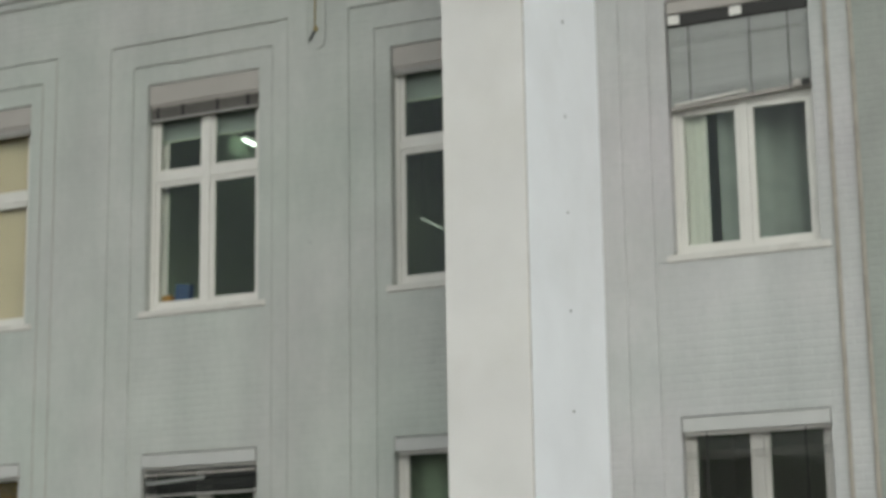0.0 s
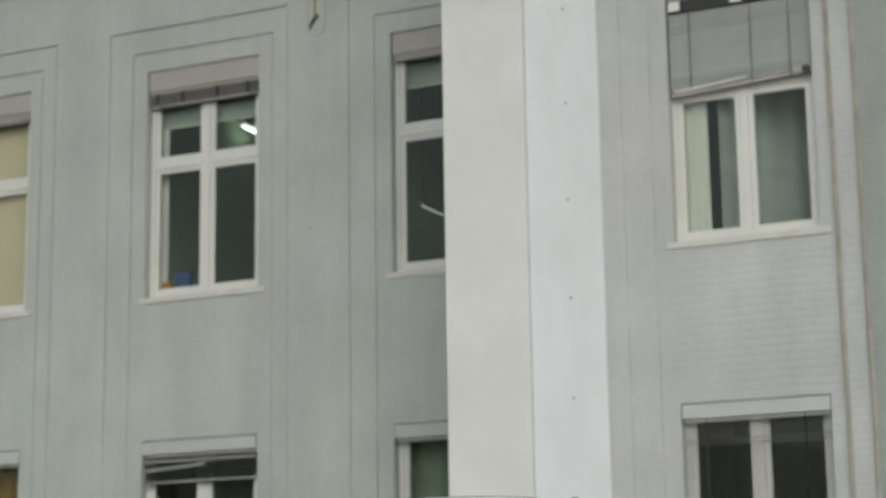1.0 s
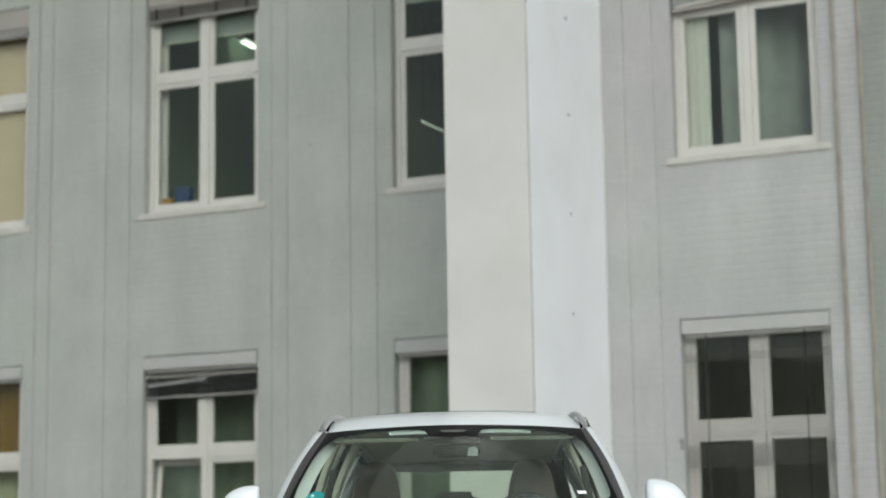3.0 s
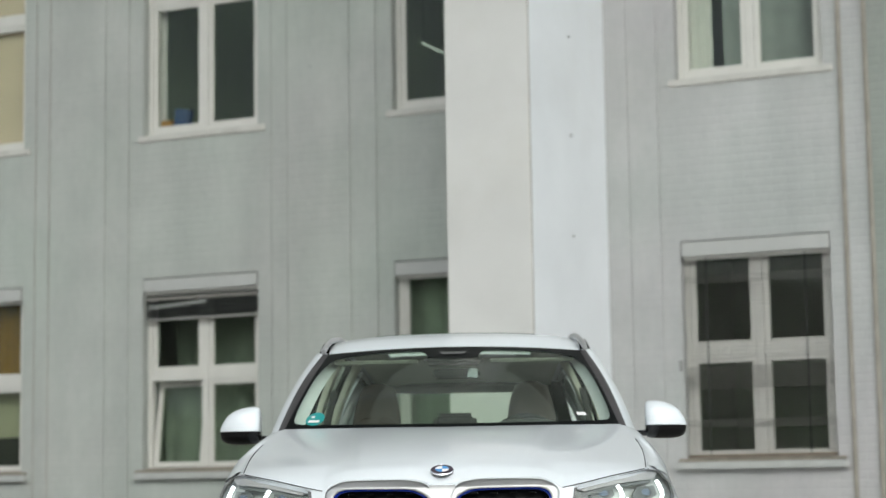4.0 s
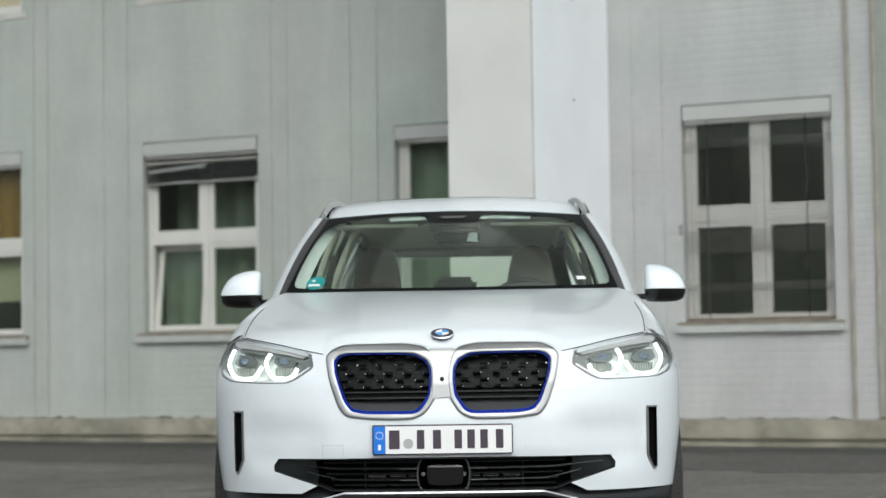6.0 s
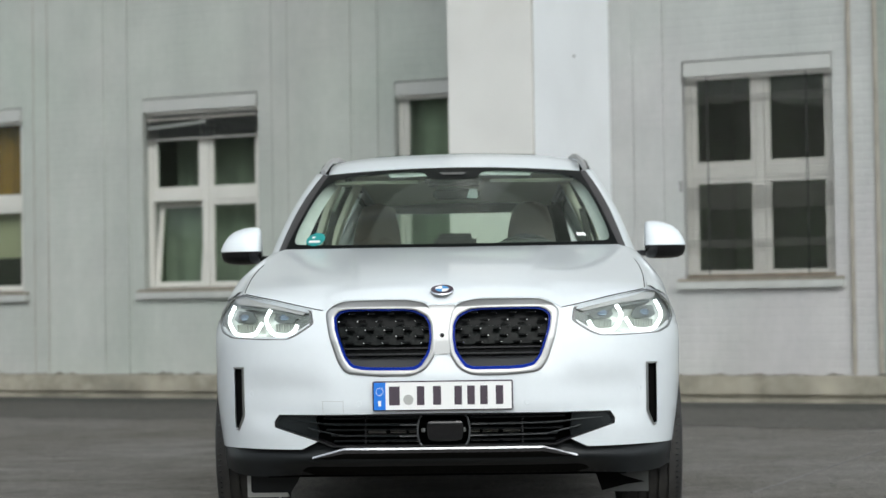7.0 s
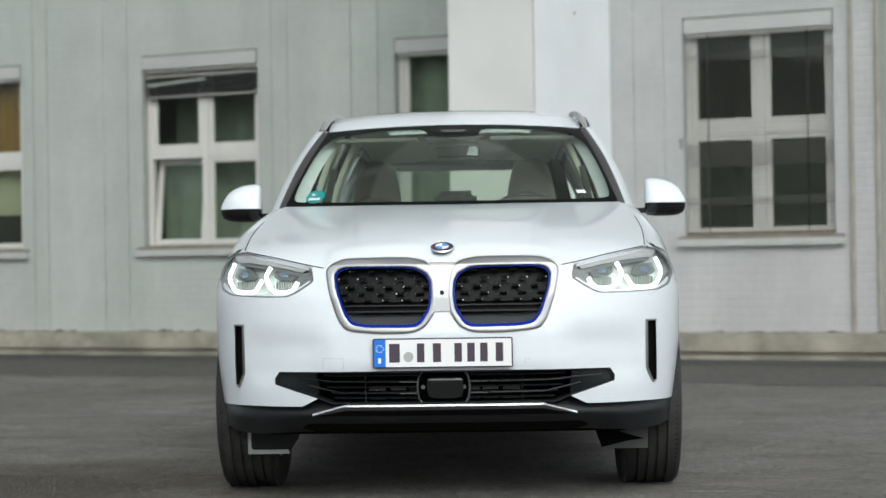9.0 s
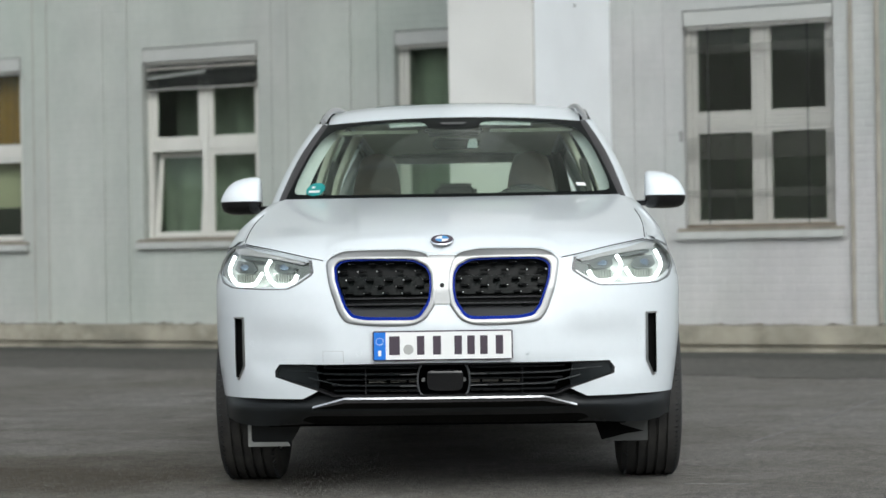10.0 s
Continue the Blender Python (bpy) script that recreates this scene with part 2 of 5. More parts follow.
OPPOSITE = material("beige_render", (0.40, 0.395, 0.36), 0.85, vary=0.08, scale=0.7, bump=0.2, bump_scale=20)
BINDER = material("binder_blue", (0.02, 0.065, 0.22), 0.5, vary=0.05)
ORANGE = material("carton_orange", (0.50, 0.22, 0.05), 0.8, vary=0.1)
BRASS = material("aged_brass", (0.30, 0.24, 0.10), 0.5, metal=0.5, vary=0.2, scale=20)
GREYBOX = material("grey_metal", (0.25, 0.25, 0.24), 0.6, vary=0.15, scale=20)
BOLTS = [(0.98, 0.38 + 0.92 * i) for i in range(1, 9)]
DIMTUBE = glow("dim_tube", (0.85, 0.9, 0.85), 0.8)
TUBE = glow("lit_tube", (0.9, 1.0, 0.95), 7)


# ---------------------------------------------------------------- mesh helpers
def mesh_ob(name, verts, faces, mat, parent=None, label="", smooth=False):
    me = bpy.data.meshes.new(name)
    me.from_pydata([tuple(v) for v in verts], [], faces)
    me.validate()
    me.update()
    me.materials.append(mat)
    if smooth:
        me.shade_smooth()
    ob = new(name, me)
    if parent is not None:
        ob.parent = parent
    if label:
        tagged(ob, label)
    return ob


def part(name, bm, mat, parent=None, label="", smooth=False):
    bmesh.ops.recalc_face_normals(bm, faces=bm.faces)
    me = bpy.data.meshes.new(name)
    bm.to_mesh(me)
    bm.free()
    me.materials.append(mat)
    if smooth:
        me.shade_smooth()
    ob = new(name, me)
    if parent is not None:
        ob.parent = parent
    if label:
        tagged(ob, label)
    return ob


def boxes(name, spans, mat, parent=None, label="", bevel=0.0):
    """One mesh of axis-aligned boxes (x0, x1, y0, y1, z0, z1)."""
    bm = bmesh.new()
    for x0, x1, y0, y1, z0, z1 in spans:
        vs = [bm.verts.new(c) for c in ((x0, y0, z0), (x1, y0, z0), (x1, y1, z0), (x0, y1, z0), (x0, y0, z1), (x1, y0, z1), (x1, y1, z1), (x0, y1, z1))]
        for f in ((0, 3, 2, 1), (4, 5, 6, 7), (0, 1, 5, 4), (1, 2, 6, 5), (2, 3, 7, 6), (3, 0, 4, 7)):
            bm.faces.new([vs[i] for i in f])
    if bevel:
        bmesh.ops.bevel(bm, geom=bm.edges[:], offset=bevel, segments=2, affect="EDGES", clamp_overlap=True)
    return part(name, bm, mat, parent, label)


def empty(name, m):
    ob = new(name)
    ob.empty_display_size = 0.1
    ob.matrix_world = m
    return ob


# ---------------------------------------------------------------- ground and facade
mesh_ob("ground", [(-900, -900, 0), (900, -900, 0), (900, 900, 0), (-900, 900, 0)], [(0, 1, 2, 3)], ASPHALT)
tagged(bpy.data.objects["ground"], "dark worn asphalt yard with fine grit", "ground", kind="structure")

rng = np.random.default_rng(4)
verts, faces = [], []
for i in range(110000):
    y = 7.0 + 6.5 * rng.random() ** 1.7
    x = rng.uniform(-0.27, 0.27) * y
    r, a = 0.0010 + 0.0024 * rng.random() ** 3, rng.uniform(0, 6.28)
    k = len(verts)
    verts += [(x + r * math.cos(a + t), y + r * math.sin(a + t), 0.0004) for t in (0, 2.1, 4.2)] + [(x, y, r * 1.1)]
    faces += [(k, k + 1, k + 3), (k + 1, k + 2, k + 3), (k + 2, k, k + 3)]
ob = mesh_ob("grit", verts, faces, GRIT)
tagged(ob, "fine pale grit scattered over the asphalt", "grit", kind="stuff")

FAC = pose(0, 18.854, 0, 0, 0, -24.93)      # local x along the wall, y into the house, z up
PERIOD, FIRST = 2.98, -2.775
BAYS = range(-3, 4)
OUT, INN, OPEN = 1.175, 0.885, 0.705        # half widths of the stepped frame (outer edge towards one side) and of the opening
D1, D2 = 0.021, 0.042                         # how far the bands stand proud of the window panel
TOP_OUT, TOP_IN, ROOF = 7.70, 7.44, 24.0
FLOORS = [(1.10, 3.15), (4.69, 7.22)]       # sill top and head of the openings
BACK = 0.32


def bay(n):
    return FIRST + PERIOD * n


def outer(n):
    """Half width of the stepped frame on its other side."""
    return 1.125 if n == 2 else 1.085


s0, s1 = bay(BAYS[0]) - OUT, bay(BAYS[-1]) + PERIOD - OUT
for n in BAYS:
    c = bay(n)
    spans = [(c - INN, c - OPEN, 0, BACK, 0, TOP_IN), (c + OPEN, c + INN, 0, BACK, 0, TOP_IN),
             (c - OPEN, c + OPEN, 0, BACK, 0, FLOORS[0][0] - 0.05), (c - OPEN, c + OPEN, 0, BACK, FLOORS[0][1], FLOORS[1][0] - 0.05),
             (c - OPEN, c + OPEN, 0, BACK, FLOORS[1][1], TOP_IN),
             (c - OUT, c - INN, -D1, BACK, 0, TOP_OUT), (c + INN, c + outer(n), -D1, BACK, 0, TOP_OUT), (c - INN, c + INN, -D1, BACK, TOP_IN, TOP_OUT)]
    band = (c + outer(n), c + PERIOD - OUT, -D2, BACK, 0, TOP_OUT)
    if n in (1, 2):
        strip = boxes("wall_%d" % (n + 7), [band], WALL_PALE if n == 1 else WALL_GREEN_SHADED)
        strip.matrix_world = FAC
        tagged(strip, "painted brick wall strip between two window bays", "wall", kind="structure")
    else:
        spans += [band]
    # blank wall added above the view to hold back sky light, as with the pier
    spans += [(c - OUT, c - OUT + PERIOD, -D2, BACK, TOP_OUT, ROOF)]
    wall = boxes("wall_%d" % (n + 4), spans, WALL_PALE if n == 2 else WALL_GREEN_SHADED if n == 3 else WALL)
    wall.matrix_world = FAC
    tagged(wall, "pale grey painted brick wall with a stepped window bay", "wall", kind="structure")
for name, span, text in (("plinth", (s0, s1, -0.25, 0, 0.072, 0.242), "weathered beige concrete plinth along the wall foot"),
                         ("footing", (s0, s1, -0.205, 0, 0.03, 0.071), "recessed joint under the concrete plinth"),
                         ("kerb_strip", (s0, s1, -0.31, 0, 0, 0.034), "low worn kerb strip under the plinth")):
    ob = boxes(name, [span], PLINTH, bevel=0.010)
    ob.matrix_world = FAC
    tagged(ob, text, "plinth", kind="structure")
for n, w in ((-1, 0.02), (0, 0.014), (2, 0.048)):
    c = bay(n)
    ob = boxes("trim_%d" % (n + 4), [(c + INN - w, c + INN - 0.001, -D1 - (0.012 if n == 2 else -0.004), 0, 0.24, TOP_IN - 0.002), (c + outer(n) - w, c + outer(n) - 0.001, -D2 - (0.012 if n == 2 else -0.004), -D1, 0.25, TOP_OUT - 0.002)], TRIM if n else GROOVE, bevel=min(0.014, 0.3 * w))
    ob.matrix_world = FAC
    tagged(ob, "weathered brownish bead along the bay edge", "trim", kind="structure")
verts, faces = [], []
for i in range(1000):
    x, r, f = rng.uniform(-9.0, 7.0), 0.015 + 0.05 * rng.random() ** 2, rng.uniform(0.2, 0.6)
    if math.sin(x * 2.1) + math.sin(x * 5.3 + 1) < rng.uniform(-1.6, 1.2):
        continue
    k = len(verts)
    verts += [(x + 1.6 * r * math.cos(t), -D2 - 0.002 - 0.4 * r * abs(math.sin(t)), 0.236) for t in np.linspace(0, 2 * math.pi, 7)[:6]] + [(x + 0.3 * r, -D2 - 0.012, 0.236 + r * f)]
    faces += [(k + j, k + (j + 1) % 6, k + 6) for j in range(6)]
ob = mesh_ob("moss", verts, faces, DIRT, smooth=True)
ob.matrix_world = FAC
tagged(ob, "dark mossy dirt caught along the top of the plinth", "moss", kind="stuff")
# two overlapping bands, darker towards the wall foot
for name, reach, lift, mat, text in (("outer_band", 3.4, 0.004, MID_BAND, "darker asphalt band before the wall"), ("inner_band", 1.2, 0.008, DARK_BAND, "darkest asphalt strip along the wall foot")):
    xs = np.arange(s0, s1, 0.12)
    edge = [-reach - 0.22 * math.sin(1.3 * x) * math.sin(0.47 * x + 1) - rng.uniform(0, 0.22) for x in xs]
    ob = mesh_ob(name, [(x, y, lift) for x, y in zip(xs, edge)] + [(x, -0.305, lift) for x in xs], [(i, i + 1, len(xs) + i + 1, len(xs) + i) for i in range(len(xs) - 1)], mat)
    ob.matrix_world = FAC
    tagged(ob, text, "ground", kind="structure")
for (xa, ya), (xb, yb), w in (((1.47, 9.26), (2.67, 11.79), 0.016), ((1.02, 8.36), (1.26, 8.23), 0.008), ((0.95, 7.65), (1.21, 7.61), 0.008)):
    d = Vector((xb - xa, yb - ya, 0))
    ob = boxes("ground_mark", [(0, d.length, -w / 2, w / 2, 0.001, 0.0045)], CHALK)
    ob.matrix_world = pose(xa, ya, 0, 0, 0, math.degrees(math.atan2(d.y, d.x)))
    tagged(ob, "thin pale scrape in the asphalt", "mark", kind="structure")
ob = boxes("cornice", [(s0, s1, -D2 - 0.03, -D2 - 0.001, 8.36, 8.45), (s0, s1, -D2 - 0.06, -D2 - 0.001, 8.452, 8.80), (s0, s1, -0.2, BACK, ROOF, ROOF + 0.25)], WALL, bevel=0.01)
ob.matrix_world = FAC
tagged(ob, "thin stepped cornice bands high on the wall", "cornice", kind="structure")
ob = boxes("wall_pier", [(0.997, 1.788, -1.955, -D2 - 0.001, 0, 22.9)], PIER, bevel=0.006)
# front slab carries this face's duller light in its own colour
boxes("front_tone_slab", [(0.997, 1.788, -1.98, -1.9555, 0, 22.9)], PIER_FRONT, ob, "beige front slab with the duller light put into its colour", bevel=0.008)
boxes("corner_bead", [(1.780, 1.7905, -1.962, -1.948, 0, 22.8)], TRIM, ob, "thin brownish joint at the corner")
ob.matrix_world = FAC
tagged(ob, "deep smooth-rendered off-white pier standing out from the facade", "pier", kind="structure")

def window(number, n, floor):
    z0, z1 = FLOORS[floor]
    w = empty("window_%d" % number, FAC @ pose(bay(n), 0.10, z0))
    h = z1 - z0
    f = 0.055
    tr0, tr1 = (0.92, 1.10) if floor == 0 else (1.39, 1.56)
    boxes("window_frame", [(-OPEN, -OPEN + f, 0, 0.07, 0, h), (OPEN - f, OPEN, 0, 0.07, 0, h), (-OPEN + f, OPEN - f, 0, 0.07, 0, f), (-OPEN + f, OPEN - f, 0, 0.07, h - f, h),
                           (-0.035, 0.045, -0.004, 0.07, f, h - f)], PVC, w, bevel=0.006)
    boxes("transom", [(-OPEN + f, -0.035, -0.002, 0.07, tr0 + 0.04, tr1 - 0.04), (0.045, OPEN - f, -0.002, 0.07, tr0 + 0.04, tr1 - 0.04)], PVC, w, bevel=0.006)
    for x0, x1 in ((-OPEN + f, -0.035), (0.045, OPEN - f)):
        for a, b in ((f, tr0 + 0.04), (tr1 - 0.04, h - f)):
            e = 0.052
            s = boxes("casement", [(x0, x0 + e, 0.012, 0.062, a, b), (x1 - e, x1, 0.012, 0.062, a, b), (x0 + e, x1 - e, 0.012, 0.062, a, a + e), (x0 + e, x1 - e, 0.012, 0.062, b - e, b)], PVC, w, bevel=0.005)
            p = boxes("pane", [(x0 + e - 0.005, x1 - e + 0.005, 0.035, 0.041, a + e - 0.005, b - e + 0.005)], PANE, s)
            p.visible_shadow = False
            if (n, floor) == (0, 0) and x0 < -0.1 and a < 0.1:      # this casement is tipped inwards
                s.matrix_local = pose(0, 0.062, a) @ pose(0, 0, 0, -7) @ pose(0, -0.05, -a)
    tagged(w, "white four-light window with a transom in a stepped bay", "window", kind="structure")
    proj = 0.075 if floor == 0 else 0.022
    sl = boxes("sill", [(-OPEN - 0.07, OPEN + 0.09, -0.10 - proj, 0.02, -0.072 if floor == 0 else -0.075, -0.001)], SILL_PALE if floor else SILL, w, bevel=0.012)
    if floor == 0:
        bm = bmesh.new()
        for x in (-OPEN - 0.06, OPEN + 0.08):
            for y, z in ((-0.168, 0.001), (-0.168, 0.012), (-0.103, 0.034), (-0.103, 0.001)):
                bm.verts.new((x, y, z))
        bm.verts.ensure_lookup_table()
        for f in ((0, 1, 2, 3), (4, 5, 6, 7), (0, 1, 5, 4), (1, 2, 6, 5), (2, 3, 7, 6), (3, 0, 4, 7)):
            bm.faces.new([bm.verts[i] for i in f])
        bmesh.ops.recalc_face_normals(bm, faces=bm.faces)
        boxes("lower_rail", [(-OPEN + 0.004, OPEN - 0.004, -0.055, -0.006, 0.002, 0.05)], FLASHING, w)
        part("sill_flashing", bm, FLASHING, w, "sloping weathered brown sill cover")
    return w


k = 1
for n in BAYS:
    for fl in (0, 1):
        window(k, n, fl)
        k += 1

# ---------------------------------------------------------------- the car
from mathutils.geometry import delaunay_2d_cdt

PAINT = material("white_car_paint", (0.695, 0.733, 0.758), 0.35, vary=0.01, scale=30, coat=0.7)
SATIN = material("satin_aluminium", (0.33, 0.333, 0.33), 0.38, metal=0.85, vary=0.02, scale=20)
RAIL = material("rail_silver", (0.46, 0.46, 0.46), 0.35, metal=0.5, vary=0.03, scale=20)
CHROME = material("chrome", (0.85, 0.85, 0.86), 0.08, metal=1.0, vary=0)
BLUE = material("blue_accent", (0.0005, 0.018, 0.24), 0.35, vary=0, spec=0.1)
GLOSSBLACK = material("gloss_black", (0.006, 0.006, 0.0065), 0.12, vary=0, spec=0.45)
GRILLEBLACK = material("grille_black", (0.004, 0.005, 0.005), 0.4, vary=0, spec=0.12)
TRIMGREY = material("pillar_grey", (0.050, 0.047, 0.049), 0.5, vary=0.1, scale=20)
PANELDARK = material("grille_panel", (0.005, 0.0065, 0.006), 0.32, vary=0.6, scale=45, bump=0.35, bump_scale=38, spec=0.08)
STRIPWHITE = material("bright_strip", (0.62, 0.62, 0.63), 0.25, metal=0.8, vary=0.02, scale=20)
BEZEL = material("lamp_bezel", (0.86, 0.88, 0.88), 0.2, metal=0.3, vary=0.02, scale=20)
SHROUD = material("lamp_shroud", (0.11, 0.125, 0.11), 0.3, vary=0.2, scale=30)
PLASTIC = material("dark_plastic", (0.014, 0.014, 0.015), 0.5, vary=0.1, scale=20, bump=0.05, bump_scale=400, spec=0.3)
GREYPLASTIC = material("grey_plastic", (0.10, 0.10, 0.098), 0.5, vary=0.1, scale=15)
DEEP = material("dark_void", (0.005, 0.005, 0.005), 0.9, vary=0, spec=0.04)
RUBBER = material("tyre_rubber", (0.022, 0.021, 0.020), 0.75, vary=0.2, scale=12, bump=0.2, bump_scale=120, stain=0.4, stain_scale=6, stain_color=(0.07, 0.065, 0.055))
RIM = material("rim_alloy", (0.35, 0.35, 0.36), 0.3, metal=0.9, vary=0.05)
BEIGE = material("beige_trim", (0.62, 0.61, 0.52), 0.85, vary=0.05, scale=12)
LEATHER = material("brown_leather", (0.060, 0.041, 0.032), 0.6, vary=0.15, scale=25, bump=0.15, bump_scale=150)
VISOR = material("visor_cloth", (0.40, 0.41, 0.34), 0.9, vary=0.05, scale=20)
MIRRORFACE = material("dimming_mirror", (0.42, 0.47, 0.48), 0.3, vary=0.05, scale=30)
DASH = material("dashboard_soft", (0.045, 0.045, 0.043), 0.7, vary=0.15, scale=40)
PLATEWHITE = material("plate_white", (0.78, 0.78, 0.77), 0.4, vary=0.01)
PLATEBLACK = material("plate_black", (0.05, 0.035, 0.05), 0.5, vary=0)
PLATEBLUE = material("plate_blue", (0.01, 0.16, 0.62), 0.4, vary=0)
TEAL = material("teal_sticker", (0.02, 0.26, 0.25), 0.5, vary=0.03)
LIGHTBLUE = material("light_blue_enamel", (0.12, 0.36, 0.72), 0.2, vary=0, coat=0.5)
SILVERPLASTIC = material("lamp_reflector", (0.44, 0.47, 0.42), 0.3, metal=0.35, vary=0.05, scale=30)
BROW = material("lamp_brow_grey", (0.40, 0.40, 0.385), 0.35, vary=0.05)
RED = material("red_lens", (0.35, 0.01, 0.01), 0.15, vary=0.05, coat=0.6)
LENS = glass("lamp_lens", (0.97, 0.98, 0.98))
SCREEN = glass("windscreen_glass", (0.84, 0.94, 0.85), haze=0.02)
FILM = glass("veil_film", (1, 1, 1), haze=0.028, ior=1.0)
CLEAR = glass("door_glass", (0.90, 0.95, 0.90), ior=1.15)
TINT = glass("rear_glass", (0.72, 0.78, 0.72))
DRL = glow("daytime_running_light", (0.95, 0.98, 1.0), 2.4)
STUDBLACK = material("stud_black", (0.007, 0.0075, 0.0075), 0.25, vary=0.2, scale=60, spec=0.18)
SCOOP = material("scoop_black", (0.055, 0.056, 0.058), 0.35, vary=0.05)
PALELINING = material("pale_pillar_cloth", (0.66, 0.65, 0.68), 0.9, vary=0.05, scale=20)
LENSBLUE = material("coated_lens", (0.35, 0.45, 0.55), 0.12, metal=0.7, vary=0.15, scale=40)
FIN = material("fin_black", (0.05, 0.053, 0.055), 0.3, vary=0.1)
LIPDEEP = material("lip_shade_black", (0.0035, 0.0035, 0.003), 0.7, vary=0.1, scale=20, spec=0.06)
BLADE = material("blade_black", (0.010, 0.0125, 0.0135), 0.4, vary=0.1, spec=0.3)
FLAP = material("flap_grey", (0.075, 0.077, 0.075), 0.6, vary=0.15, scale=12)
COOLER = material("cooler_alloy", (0.24, 0.23, 0.20), 0.5, vary=0.2, scale=30)
LIPBLACK = material("lip_black", (0.009, 0.0105, 0.0115), 0.42, vary=0.1, scale=20, spec=0.3)

CAR = empty("car", pose(-0.006, 7.19, 0, 0, 0, -1.85))
tagged(CAR, "white electric SUV with lit running lights parked on asphalt", "car")


def lerp(a, b, t):
    return a + (b - a) * t


def interp(x, xs, ys):
    return float(np.interp(x, xs, ys))


def chaikin(pts, rounds=2, q=0.22, closed=True):
    """Round the corners of an outline."""
    for _ in range(rounds):
        got = []
        for i in range(len(pts) if closed else len(pts) - 1):
            a, b = Vector(pts[i]), Vector(pts[(i + 1) % len(pts)])
            got += [a.lerp(b, q), a.lerp(b, 1 - q)]
        pts = got if closed else [Vector(pts[0])] + got[1:-1] + [Vector(pts[-1])]
    return pts


def mirror(pts):
    return [Vector((-p[0], p[1])) for p in reversed(pts)]


def refine(pts, step, closed=True):
    got = []
    for i in range(len(pts) if closed else len(pts) - 1):
        a, b = Vector(pts[i]), Vector(pts[(i + 1) % len(pts)])
        n = max(1, int((b - a).length / step + 0.5))
        got += [a.lerp(b, j / n) for j in range(n)]
    return got if closed else got + [Vector(pts[-1])]


def inside(p, poly):
    x, y, hit = p[0], p[1], False
    j = len(poly) - 1
    for i in range(len(poly)):
        xi, yi, xj, yj = poly[i][0], poly[i][1], poly[j][0], poly[j][1]
        if (yi > y) != (yj > y) and x < (xj - xi) * (y - yi) / (yj - yi) + xi:
            hit = not hit
        j = i
    return hit


def sheet(outer, holes, step, onto, flange=None):
    """A curved sheet: an outline with holes, filled with small triangles and laid onto a surface (onto maps two numbers to a point).
    flange: how far its free edges are folded back, as a vector."""
    loops = [refine(l, step) for l in [outer] + holes]
    pts, edges = [], []
    for l in loops:
        s = len(pts)
        pts += [Vector((p[0], p[1])) for p in l]
        edges += [(s + i, s + (i + 1) % len(l)) for i in range(len(l))]
    xs, ys = [p[0] for p in loops[0]], [p[1] for p in loops[0]]
    rim = np.array([(p[0], p[1]) for p in pts])
    for i, gx in enumerate(np.arange(min(xs), max(xs), step)):
        for gy in np.arange(min(ys) + (step / 2 if i % 2 else 0), max(ys), step):
            if np.min((rim[:, 0] - gx) ** 2 + (rim[:, 1] - gy) ** 2) > (0.55 * step) ** 2 and inside((gx, gy), loops[0]) and not any(inside((gx, gy), l) for l in loops[1:]):
                pts.append(Vector((gx, gy)))
    v2, _, f2, *_ = delaunay_2d_cdt(pts, edges, [], 0, 1e-6)
    bm = bmesh.new()
    vs = [bm.verts.new(onto(v[0], v[1])) for v in v2]
    for f in f2:
        c = sum((v2[i] for i in f), Vector((0, 0))) / len(f)
        if inside(c, loops[0]) and not any(inside(c, l) for l in loops[1:]):
            bm.faces.new([vs[i] for i in f])
    bmesh.ops.delete(bm, geom=[v for v in bm.verts if not v.link_faces], context="VERTS")
    if flange is not None:
        rims = [e for e in bm.edges if len(e.link_faces) == 1]
        got = bmesh.ops.extrude_edge_only(bm, edges=rims)
        bmesh.ops.translate(bm, vec=flange, verts=[g for g in got["geom"] if isinstance(g, bmesh.types.BMVert)])
    return bm


def skin(name, bm, mat, parent, label="", angle=38):
    """A smooth part with crisp creases."""
    ob = part(name, bm, mat, parent, label, smooth=True)
    ob.data.set_sharp_from_angle(angle=radians(angle))
    return ob


def grid(nu, nv, onto):
    bm = bmesh.new()
    vs = [[bm.verts.new(onto(i / nu, j / nv)) for j in range(nv + 1)] for i in range(nu + 1)]
    for i in range(nu):
        for j in range(nv):
            bm.faces.new((vs[i][j], vs[i + 1][j], vs[i + 1][j + 1], vs[i][j + 1]))
    return bm


def fold(bm, vec):
    rims = [e for e in bm.edges if len(e.link_faces) == 1]
    got = bmesh.ops.extrude_edge_only(bm, edges=rims)
    bmesh.ops.translate(bm, vec=vec, verts=[g for g in got["geom"] if isinstance(g, bmesh.types.BMVert)])
    return bm


def loft(rings, closed=True, caps=True):
    bm = bmesh.new()
    vs = [[bm.verts.new(p) for p in r] for r in rings]
    n = len(rings[0])
    for a, b in zip(vs, vs[1:]):
        for i in range(n if closed else n - 1):
            bm.faces.new((a[i], a[(i + 1) % n], b[(i + 1) % n], b[i]))
    if caps and closed:
        bm.faces.new(vs[0]), bm.faces.new(vs[-1])
    return bm


